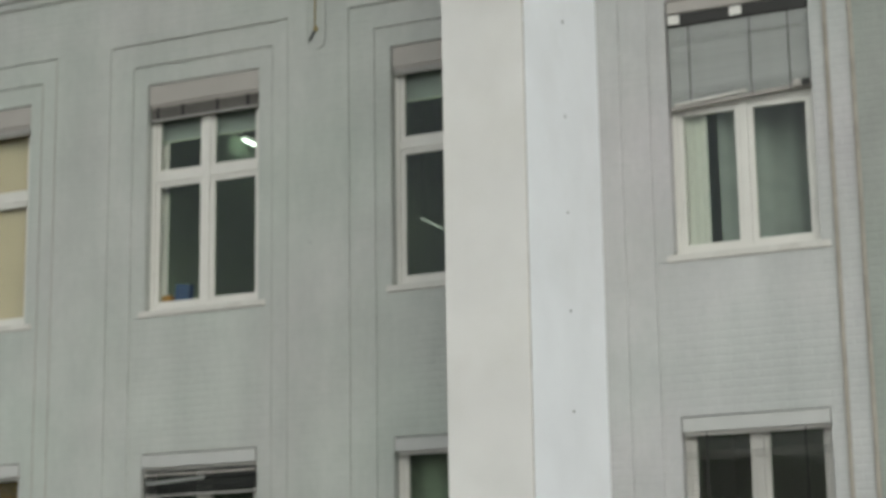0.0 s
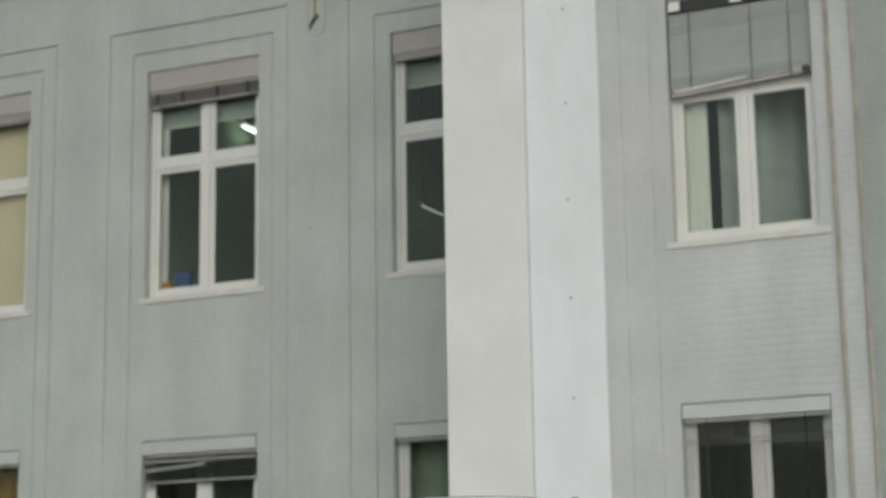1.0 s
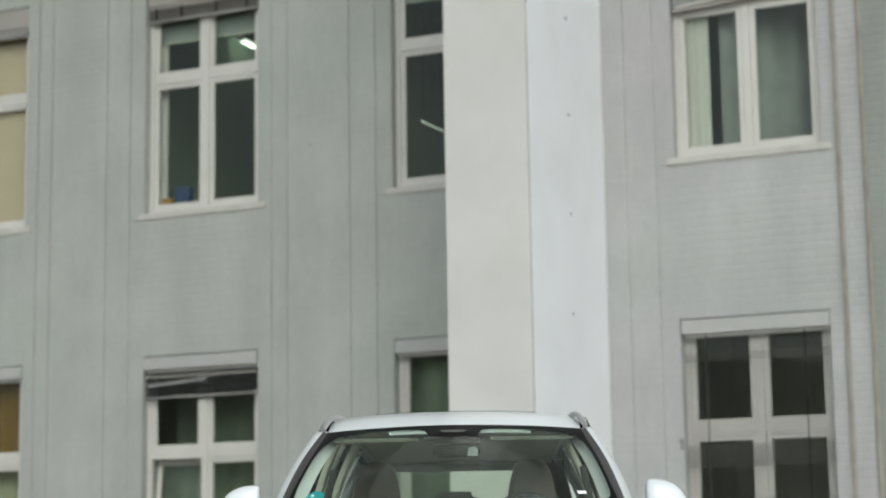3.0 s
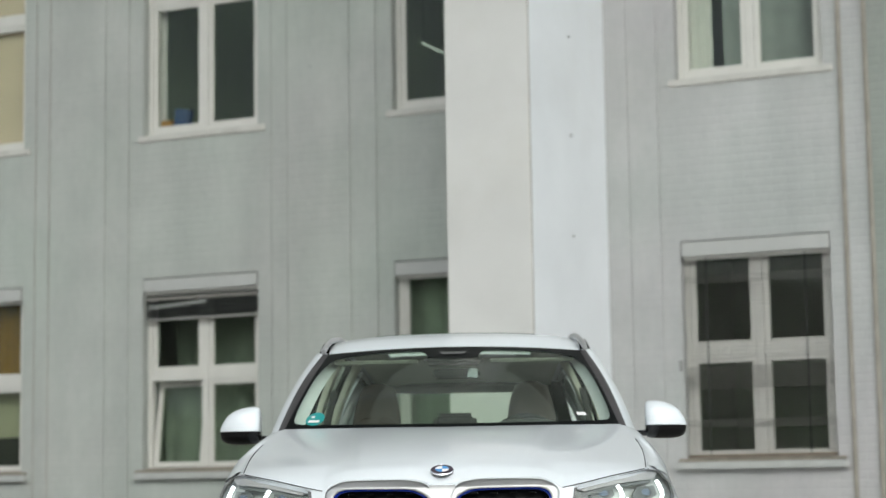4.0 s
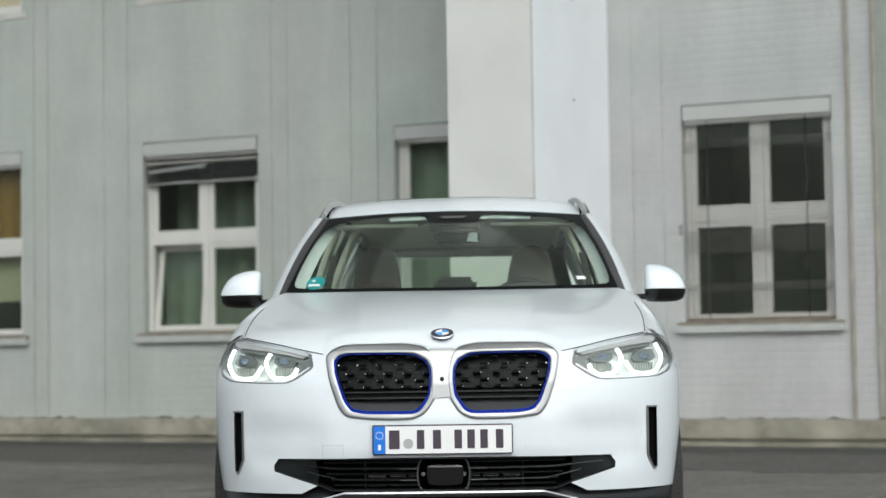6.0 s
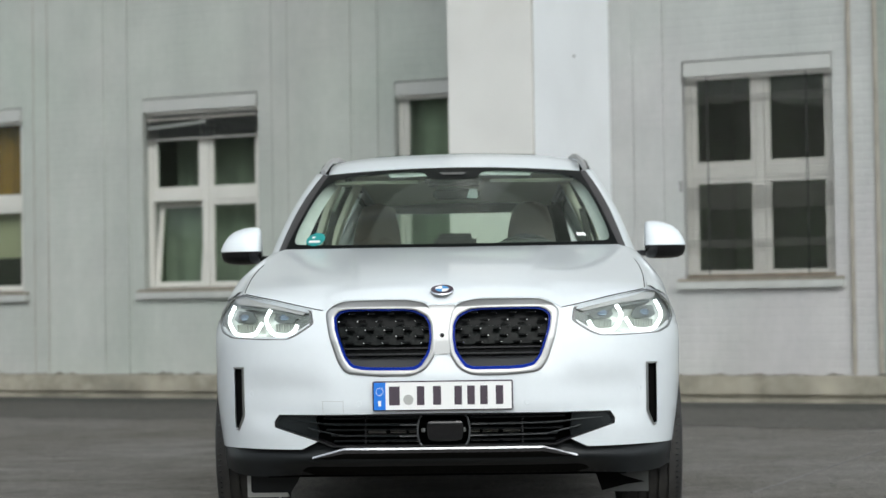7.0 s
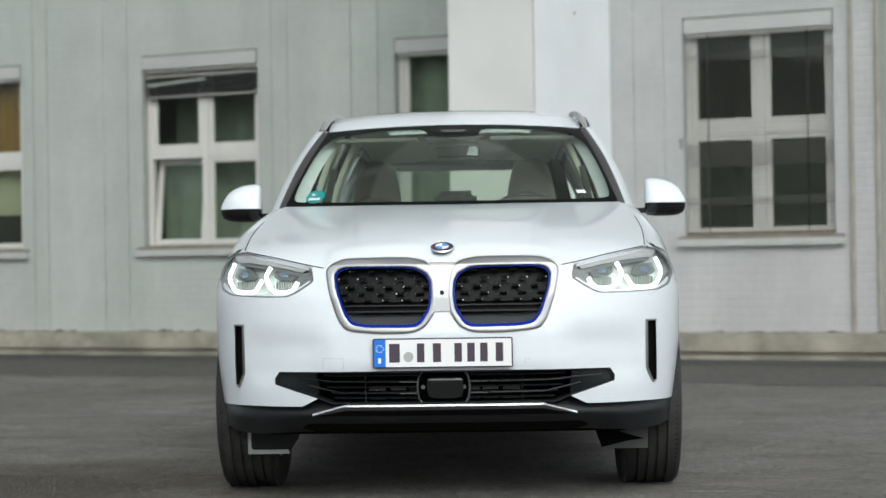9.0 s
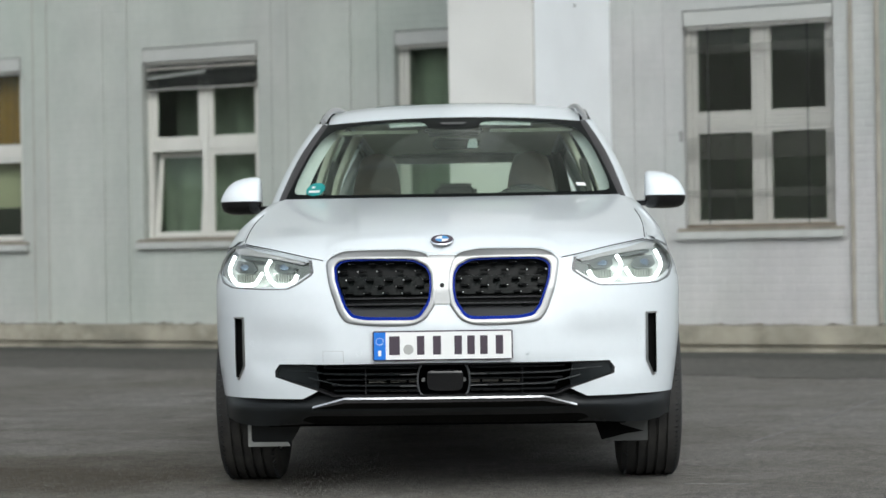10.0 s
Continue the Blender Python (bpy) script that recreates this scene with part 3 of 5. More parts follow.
def tube(path, r, sides=10, flat=1.0):
    """A rod along a path of points."""
    path = [Vector(p) for p in path]
    rings = []
    for i, p in enumerate(path):
        d = (path[min(i + 1, len(path) - 1)] - path[max(i - 1, 0)]).normalized()
        a = d.cross(Vector((0, 0, 1)) if abs(d.z) < 0.9 else Vector((0, 1, 0))).normalized()
        b = a.cross(d)
        rings.append([p + a * math.cos(t) * r + b * math.sin(t) * r * flat for t in (2 * math.pi * j / sides for j in range(sides))])
    return loft(rings)


def lathe(profile, steps, centre):
    """Turn a profile of (radius, x) about the x axis."""
    cx, cy, cz = centre
    bm = bmesh.new()
    vs = [[bm.verts.new((cx + x, cy + r * math.cos(t), cz + r * math.sin(t))) for r, x in profile] for t in (2 * math.pi * i / steps for i in range(steps))]
    for i in range(steps):
        for j in range(len(profile) - 1):
            bm.faces.new((vs[i][j], vs[i][j + 1], vs[(i + 1) % steps][j + 1], vs[(i + 1) % steps][j]))
    return bm


def box_bm(x0, x1, y0, y1, z0, z1, bevel=0.0):
    bm = bmesh.new()
    bmesh.ops.create_cube(bm, size=1, matrix=Matrix.Translation(((x0 + x1) / 2, (y0 + y1) / 2, (z0 + z1) / 2)) @ Matrix.Diagonal((x1 - x0, y1 - y0, z1 - z0, 1)))
    if bevel:
        bmesh.ops.bevel(bm, geom=bm.edges[:], offset=bevel, segments=3, affect="EDGES", clamp_overlap=True)
    return bm


# surfaces of the body: car-local x to one side, y to the rear, z up
def lean_back(z):
    return interp(z, (0.2, 0.28, 0.36, 0.45, 0.55, 0.66, 0.80, 0.92, 1.0), (0.2, 0.12, 0.055, 0.03, 0.0, 0.0, 0.02, 0.06, 0.13))


def half_width(z):
    if z <= 0.78:
        return 0.938 - 0.05 * ((0.78 - z) / 0.53) ** 2
    q = min(1.0, (z - 0.78) / 0.23)
    return 0.79 + 0.148 * math.sqrt(max(0.0, 1 - q * q))


def ramp(x, a, b):
    t = min(1.0, max(0.0, (x - a) / (b - a)))
    return t * t * (3 - 2 * t)


def nose(x, z):
    a = min(1.0, abs(x) / half_width(z))
    scoop = 0.020 * ramp(abs(x), 0.40, 0.54) * (1 - ramp(abs(x), 0.70, 0.80)) * (1 - ramp(z, 0.60, 0.72)) * ramp(z, 0.44, 0.54)
    return scoop + lean_back(z) * (1 - a * a) + 0.62 * (1 - math.sqrt(max(0.0, 1 - a ** 3)))


def on_nose(off):
    return lambda x, z: Vector((x, nose(x, z) + off, z))


BELT_Y = (0.62, 0.85, 1.15, 1.45, 1.6, 2.0, 3.0, 3.9, 4.37)
BELT_Z = (1.01, 1.062, 1.122, 1.165, 1.14, 1.10, 1.125, 1.15, 1.15)
BELT_X = (0.79, 0.806, 0.80, 0.79, 0.82, 0.835, 0.835, 0.81, 0.76)


def flank(y, z):
    """The body side."""
    w = interp(y, (0.62, 0.87, 1.3, 2.2, 3.2, 3.75, 4.37), (0.938, 0.945, 0.936, 0.928, 0.935, 0.945, 0.90))
    ze, xe = interp(y, BELT_Y, BELT_Z), interp(y, BELT_Y, BELT_X)
    if z <= 0.78:
        return Vector((w - 0.05 * ((0.78 - z) / 0.53) ** 2 - 0.012 * math.exp(-((z - 0.52) / 0.08) ** 2) * (1 if 1.4 < y < 3.2 else 0), y, z))
    q = min(1.0, (z - 0.78) / (ze - 0.78))
    return Vector((xe + (w - xe) * math.sqrt(max(0.0, 1 - q * q)), y, z))


def tail(x, z):
    w = flank(4.37, z)[0]
    a = min(1.0, abs(x) / w)
    return Vector((x, 4.37 + 0.33 * math.sqrt(max(0.0, 1 - a ** 3.2)) + interp(z, (0.25, 0.4, 0.6, 0.9, 1.15), (-0.12, 0.0, 0.03, 0.0, -0.1)) * (1 - a * a), z))


# outlines on the front, one half
LAMP = [(0.497, 0.921), (0.64, 0.952), (0.785, 0.979), (0.842, 0.972), (0.890, 0.925), (0.900, 0.873), (0.879, 0.830), (0.83, 0.809), (0.70, 0.803), (0.592, 0.803), (0.553, 0.819), (0.487, 0.862)]
KIDNEY = [(0.138, 0.951), (0.37, 0.949), (0.418, 0.929), (0.443, 0.903), (0.428, 0.814), (0.395, 0.716), (0.363, 0.674), (0.245, 0.663), (0.115, 0.663), (0.063, 0.686), (0.026, 0.742), (0.019, 0.822), (0.031, 0.905), (0.068, 0.938)]
MOUTH = [(0.041, 0.856), (0.058, 0.888), (0.112, 0.915), (0.358, 0.917), (0.392, 0.907), (0.411, 0.886), (0.404, 0.83), (0.372, 0.735), (0.344, 0.697), (0.288, 0.686), (0.11, 0.684), (0.081, 0.697), (0.046, 0.75), (0.039, 0.803)]
SLOT = [(0.782, 0.694), (0.818, 0.693), (0.819, 0.50), (0.819, 0.462), (0.806, 0.458), (0.781, 0.512)]
INTAKE_TIP = [(0.63, 0.519), (0.649, 0.492), (0.647, 0.470), (0.478, 0.418)]
HOOD_FRONT = [(0.0, 0.932), (0.05, 0.938), (0.09, 0.949), (0.138, 0.955), (0.37, 0.954), (0.418, 0.937), (0.447, 0.912), (0.508, 0.924), (0.64, 0.954), (0.781, 0.981)]


def arch_edge(z):
    """Outermost x of the front skin where the wheel opening cuts it."""
    if z > 0.67:
        return half_width(z)
    lim = 0.875 - math.sqrt(max(0.0, 0.405 ** 2 - (z - 0.366) ** 2))
    x = half_width(z)
    while nose(x, z) > lim and x > 0.8:
        x -= 0.001
    return x


# front skin, with openings for lamps, grille, slots and the lower intake
side = [(arch_edge(z), z) for z in (0.381, 0.44, 0.50, 0.56, 0.62, 0.68, 0.74, 0.80, 0.85, 0.89, 0.92, 0.945, 0.965, 0.985, 1.0, 1.009)]
right = [(0.0, 0.524)] + INTAKE_TIP + [(0.54, 0.387), (0.765, 0.385)] + side + [(x, z - 0.003) for x, z in reversed(HOOD_FRONT)]
outer = [Vector(p) for p in right] + mirror([p for p in right if p[0] > 0.001])
holes = []
for pts in (LAMP, KIDNEY, SLOT):
    p = chaikin(pts, 2, 0.11 if pts is LAMP else 0.22) if pts is not SLOT else [Vector(q) for q in pts]
    if pts is not SLOT:
        p = [Vector((q[0], q[1] + (0.012 if (q[1] > 0.93 or (pts is LAMP and q[1] > 0.915)) and q[0] < 0.79 else 0))) for q in p]
    holes += [p, mirror(p)]
skin("front_bumper", sheet(outer, holes, 0.02, on_nose(0.0), flange=(0, 0.035, 0)), PAINT, CAR)
part("engine_bay", box_bm(-0.70, 0.70, 0.36, 1.25, 0.26, 0.86), DEEP, CAR)


# hood
def hood_at(u, v):
    s, a = (1 if u >= 0.5 else -1), abs(2 * u - 1)
    x0 = 0.792 * a
    z0 = interp(x0, [p[0] for p in HOOD_FRONT], [p[1] for p in HOOD_FRONT]) if x0 <= 0.781 else 0.983
    y0 = nose(x0, z0)
    k = min(1.0, v * 9)
    k = k * k * (3 - 2 * k)
    z0 = lerp(z0, 0.938 + 0.045 * a ** 2.2, k)
    y0 = lerp(y0, nose(x0, 0.938 + 0.045 * a ** 2.2), k)
    x1, y1, z1 = 0.755 * a, 1.34 + 0.13 * a ** 2, 1.184 + 0.004 * a
    mid, edge = v ** 0.47, v ** 0.97
    g = lerp(mid, edge, a ** 1.6)
    x = lerp(x0, x1, v) + 0.035 * a ** 3 * math.sin(math.pi * v)
    ac = lerp(0.40, 0.57, v)
    ridge = (0.007 * (1 - ramp(a, ac - 0.025, ac + 0.025)) - 0.004 * math.exp(-((a - ac - 0.08) / 0.08) ** 2)) * math.sin(math.pi * min(1, v * 1.02)) ** 0.7
    return Vector((s * x, lerp(y0, y1, v), lerp(z0, z1, g) + ridge))


hd = skin("hood", fold(grid(144, 48, hood_at), (0, 0.004, -0.02)), PAINT, CAR)
for u in (0.006, 0.994):
    part("shut_line", tube([hood_at(u, 0.01 + 0.6 * k / 12) + Vector((0, -0.0005, 0.0005)) for k in range(13)], 0.0016, 6), DEEP, hd)
for u0, u1 in ((0.01, 0.215), (0.785, 0.99)):
    part("shut_line", tube([hood_at(lerp(u0, u1, k / 20), 0) + Vector((0, -0.0005, 0.0)) for k in range(21)], 0.0018, 6), DEEP, hd)


# body sides with wheel openings
def side_outline():
    top = [(y, z - 0.004) for y, z in zip(np.linspace(0.62, 4.37, 40), [interp(y, BELT_Y, BELT_Z) for y in np.linspace(0.62, 4.37, 40)])]
    low = []
    for cy in (3.739, 0.875):
        arc = [(cy + 0.405 * math.cos(t), 0.366 + 0.405 * math.sin(t)) for t in np.linspace(-0.25, math.pi + 0.25, 28)]
        low += [p for p in arc if p[0] > 0.6201]
    return [Vector(p) for p in top] + [Vector((4.37, 0.33)), Vector((4.2, 0.28))] + [Vector(p) for p in low] + [Vector((0.62, 0.69))]


for s, name in ((1, "body_side"), (-1, "body_side")):
    bm = sheet(side_outline(), [], 0.045, lambda y, z: flank(y, z), flange=(-0.03, 0, 0))
    if s < 0:
        bmesh.ops.scale(bm, vec=(-1, 1, 1), verts=bm.verts)
    skin(name, bm, PAINT, CAR)
    for cy in (0.875, 3.739):
        ring = [[(s * x, cy + r * math.cos(t), 0.366 + r * math.sin(t)) for t in np.linspace(-0.2, math.pi - 0.55, 24)] for x, r in ((0.915, 0.41), (0.6, 0.44))]
        part("wheel_arch_liner", loft(ring, closed=False), DEEP, CAR)
    for yy in (1.48, 2.86, 3.68):
        path = [flank(yy + 0.05 * (z - 0.7), z) + Vector((0.0005, 0, 0)) for z in np.linspace(0.42, 1.08, 12)]
        part("shut_line", tube([(s * p[0], p[1], p[2]) for p in path], 0.0035, 5), DEEP, CAR)
    for yy in (2.45, 3.36):
        h = box_bm(-0.012, 0.018, -0.11, 0.11, -0.014, 0.014, 0.008)
        bmesh.ops.translate(h, vec=(s * (flank(yy, 0.95)[0] + 0.004), yy, 0.95), verts=h.verts)
        skin("door_handle", h, PAINT, CAR)
    part("sill_cladding", box_bm(min(s * 0.78, s * 0.905), max(s * 0.78, s * 0.905), 1.30, 3.31, 0.215, 0.31, 0.015), PLASTIC, CAR)
def wing_at(u, v):
    """The fender's crown, from the hood's edge down to the body side."""
    p0 = hood_at(1.0, lerp(0.055, 0.985, u)) + Vector((0.0022, 0, -0.002))
    y = p0.y
    z2 = interp(y, (0.36, 0.42, 0.50, 0.62, 1.0, 1.5), (0.984, 0.978, 0.965, 0.945, 0.985, 1.07))
    x2 = flank(y, z2).x if y >= 0.62 else half_width(z2) * (1 - (1 - y / 0.62) ** 2) ** (1 / 3)
    p2 = Vector((x2 + 0.0015, y, z2))
    p1 = Vector((lerp(p0.x, p2.x, 0.72), y, lerp(p2.z, p0.z, 0.93)))
    return p0 * (1 - v) ** 2 + p1 * 2 * v * (1 - v) + p2 * v * v


for s in (1, -1):
    bm = grid(40, 10, wing_at)
    if s < 0:
        bmesh.ops.scale(bm, vec=(-1, 1, 1), verts=bm.verts)
    skin("fender", bm, PAINT, CAR, angle=70)
part("underfloor", box_bm(-0.70, 0.70, 0.5, 4.45, 0.27, 0.33, 0.02), DEEP, CAR)

# tail
zt = [0.30, 0.45, 0.6, 0.75, 0.9, 1.0, 1.08, 1.144]
half = [(flank(4.37, z)[0], z) for z in zt]
outer = [Vector((0, 0.30))] + [Vector(p) for p in half] + [Vector((0, 1.144))]
outer += mirror(half)
skin("tailgate", sheet(outer, [], 0.05, tail, flange=(0, -0.03, 0)), PAINT, CAR)
part("rear_bumper_insert", sheet([Vector(p) for p in ((-0.7, 0.31), (0.7, 0.31), (0.62, 0.45), (-0.62, 0.45))], [], 0.06, lambda x, z: tail(x, z) + Vector((0, 0.006, 0)), flange=(0, -0.03, 0)), PLASTIC, CAR)
for s in (1, -1):
    o = [Vector((s * x, z)) for x, z in ((0.42, 0.95), (0.84, 0.93), (0.84, 1.06), (0.5, 1.04))]
    skin("tail_light", sheet(o, [], 0.04, lambda x, z: tail(x, z) + Vector((0, 0.01, 0)), flange=(0, -0.03, 0)), RED, CAR, "red tail light")

# glasshouse
ROOF_Y = (2.02, 2.10, 2.22, 2.45, 2.8, 3.2, 3.7, 4.2, 4.45)
ROOF_Z = (1.584, 1.617, 1.651, 1.684, 1.692, 1.687, 1.660, 1.602, 1.565)


def screen_at(u, v):
    a = 2 * u - 1
    lo = Vector((0.752 * a, 1.355 + 0.14 * a * a, 1.183 + 0.004 * abs(a)))
    hi = Vector((0.608 * a, 2.02 + 0.10 * a * a, 1.584 - 0.020 * a * a))
    p = lo.lerp(hi, v)
    n = Vector((0, -0.5, 0.86))
    return p + n * 0.03 * math.sin(math.pi * v) * (1 - 0.3 * a * a)


def roof_at(u, v):
    a = 2 * u - 1
    y = lerp(2.02 + 0.10 * a * a, 4.45 - 0.06 * a * a, v)
    yc = lerp(2.02, 4.45, v)
    w = interp(y, (2.0, 2.3, 3.4, 4.45), (0.608, 0.615, 0.60, 0.54))
    return Vector((w * a, y, interp(yc, ROOF_Y, ROOF_Z) - 0.018 * a * a - 0.018 * a ** 6))


ob = skin("windscreen", fold(grid(40, 20, screen_at), (0, 0.004, -0.004)), SCREEN, CAR)
ob.visible_shadow = False
# pale film whose dome shape stands in for a reflection in the windscreen
veil_edge = chaikin([Vector(p) for p in ((0.245, 0.02), (0.262, 0.32), (0.285, 0.55), (0.36, 0.76), (0.47, 0.86), (0.60, 0.78), (0.70, 0.60), (0.785, 0.36), (0.815, 0.16), (0.83, 0.02))], 2, 0.2)
ob = part("veil_film", sheet(veil_edge, [], 0.05, lambda u, v: screen_at(u, v) + Vector((0, -0.002, 0.002))), FILM, CAR, "thin pale film, a painted reflection in a dome shape")
ob.visible_shadow = False
rim_out = [Vector(p) for p in ((0.0, -0.01), (1.0, -0.01), (1.0, 1.0), (0.0, 1.0))]
rim_in = chaikin([Vector(p) for p in ((0.04, 0.03), (0.96, 0.03), (0.99, 0.09), (0.988, 0.72), (0.95, 0.92), (0.62, 0.955), (0.585, 0.80), (0.415, 0.80), (0.38, 0.955), (0.05, 0.92), (0.012, 0.72), (0.010, 0.09))], 2, 0.2)
part("screen_border", sheet(rim_out, [rim_in], 0.035, lambda u, v: screen_at(u, v) + Vector((0, -0.003, 0.002))), GRILLEBLACK, CAR, "black ceramic border of the windscreen")
UNIT = [Vector(p) for p in ((0, 0), (1, 0), (1, 1), (0, 1))]
HATCH = [Vector(p) for p in ((0.17, 0.17), (0.83, 0.17), (0.83, 0.62), (0.17, 0.62))]
skin("roof", sheet(UNIT, [HATCH], 0.03, roof_at, flange=(0, 0, -0.02)), PAINT, CAR)
skin("headliner", sheet([Vector((lerp(0.03, 0.97, p[0]), lerp(0.02, 0.97, p[1]))) for p in UNIT], [HATCH], 0.06, lambda u, v: roof_at(u, v) - Vector((0, 0, 0.035))), VISOR, CAR)
ob = skin("sunroof", fold(grid(16, 12, lambda u, v: roof_at(lerp(0.172, 0.828, u), lerp(0.172, 0.618, v)) + Vector((0, 0, 0.003))), (0, 0, -0.012)), TINT, CAR, "tinted glass roof panel")
ob.visible_shadow = False
for s in (1, -1):
    def pillar(u, v, a0, a1):
        lo, hi = Vector((0.748, 1.492, 1.186)), Vector((0.606, 2.118, 1.560))
        lo2, hi2 = Vector((0.838, 1.60, 1.150)), Vector((0.674, 2.20, 1.576))
        lo3, hi3 = Vector((0.80, 1.505, 1.180)), Vector((0.645, 2.125, 1.578))
        t = lerp(a0, a1, u)
        p = lo.lerp(hi, v) * (1 - t) ** 2 + lo3.lerp(hi3, v) * 2 * t * (1 - t) + lo2.lerp(hi2, v) * t * t
        p = p + Vector((0.008, -0.012, 0.02)) * math.sin(math.pi * v)
        return Vector((s * p[0], p[1], p[2]))
    part("pillar_trim", fold(grid(4, 16, lambda u, v: pillar(u, v, -0.02, 0.40)), (0, 0.02, 0)), TRIMGREY, CAR, "dark grey strip beside the windscreen")
    skin("front_pillar", fold(grid(8, 16, lambda u, v: pillar(u, v, 0.40, 1.0)), (-s * 0.02, 0.01, 0)), PAINT, CAR)
    skin("pillar_lining", grid(2, 12, lambda u, v: pillar(0, lerp(0.03, 0.96, v), 0.0, 1.0) + Vector((-s * lerp(0.0, 0.06, u), lerp(0.03, 0.12, u), -0.012))), PALELINING, CAR)

    def upper(y, t):
        """Side windows: from the belt (t 0) to the roof (t 1)."""
        lo = Vector((interp(y, BELT_Y, BELT_X) - 0.004, y, interp(y, BELT_Y, BELT_Z) - 0.01))
        hi = Vector((interp(y, (2.0, 2.3, 3.4, 4.45), (0.645, 0.655, 0.64, 0.58)), y, interp(y, ROOF_Y, ROOF_Z) - 0.045))
        p = lo.lerp(hi, t) + Vector((0.02, 0, 0)) * math.sin(math.pi * t)
        return Vector((s * p[0], p[1], p[2]))
    for y0, y1 in ((2.22, 2.84), (2.91, 3.58), (3.64, 3.98)):
        ob = part("side_window", grid(6, 6, lambda u, v: upper(lerp(y0, y1, u), lerp(0.03, 0.93, v))), CLEAR if y0 < 2.5 else TINT, CAR)
        ob.visible_shadow = False
    o = [Vector(p) for p in ((1.66, 0.03), (2.22, 0.03), (2.22, 0.93), (2.16, 0.93))]
    ob = part("side_window", sheet(o, [], 0.1, lambda y, t: upper(max(y, lerp(1.62, 2.18, t)), t)), CLEAR, CAR)
    ob.visible_shadow = False
    for y0, y1 in ((2.84, 2.91), (3.58, 3.64)):
        part("door_pillar", fold(grid(1, 8, lambda u, v: upper(lerp(y0, y1, u), v)), (-s * 0.03, 0, 0)), GLOSSBLACK, CAR)
        part("pillar_lining", fold(grid(1, 8, lambda u, v: upper(lerp(y0 - 0.03, y1 + 0.05, u), v) + Vector((-s * 0.04, 0, 0))), (-s * 0.03, 0, 0)), BEIGE, CAR)
    skin("rear_pillar", fold(grid(8, 10, lambda u, v: upper(lerp(3.98, 4.40, u), v)), (-s * 0.03, 0, 0)), PAINT, CAR)
    part("window_rail", fold(grid(20, 1, lambda u, v: upper(lerp(2.18, 4.40, u), lerp(0.93, 1.02, v))), (-s * 0.03, 0, 0)), GLOSSBLACK, CAR)
    rail = [(s * 0.635, 2.12, 1.580), (s * 0.622, 2.18, 1.612), (s * 0.608, 2.28, 1.645), (s * 0.590, 2.5, 1.668), (s * 0.585, 3.0, 1.680), (s * 0.605, 3.6, 1.658), (s * 0.59, 4.1, 1.640), (s * 0.58, 4.2, 1.60)]
    skin("roof_rail", tube([Vector(p) for p in chaikin([Vector(p) for p in rail], 2, 0.25, closed=False)], 0.013, 10), RAIL, CAR, "satin silver roof rail", angle=60)
    part("door_lining", grid(12, 3, lambda u, v: (s * 0.80, lerp(1.5, 4.2, u), lerp(0.6, 1.10, v))), BEIGE, CAR)


def back_glass(u, v):
    a = 2 * u - 1
    lo, hi = Vector((0.66 * a, 4.60 - 0.12 * a * a, 1.13)), Vector((0.56 * a, 4.40 - 0.06 * a * a, 1.555))
    return lo.lerp(hi, v)


ob = part("rear_window", grid(14, 6, lambda u, v: back_glass(lerp(0.04, 0.96, u), lerp(0.06, 0.90, v))), TINT, CAR)
ob.visible_shadow = False
part("rear_window_surround", sheet([Vector(p) for p in ((-0.02, -0.03), (1.02, -0.03), (1.02, 1.03), (-0.02, 1.03))], [[Vector(p) for p in ((0.1, 0.12), (0.9, 0.12), (0.9, 0.82), (0.1, 0.82))]], 0.06, lambda u, v: back_glass(u, v) + Vector((0, 0.004, 0))), GLOSSBLACK, CAR)
skin("rear_spoiler", box_bm(-0.54, 0.54, 4.36, 4.58, 1.545, 1.575, 0.012), PAINT, CAR)

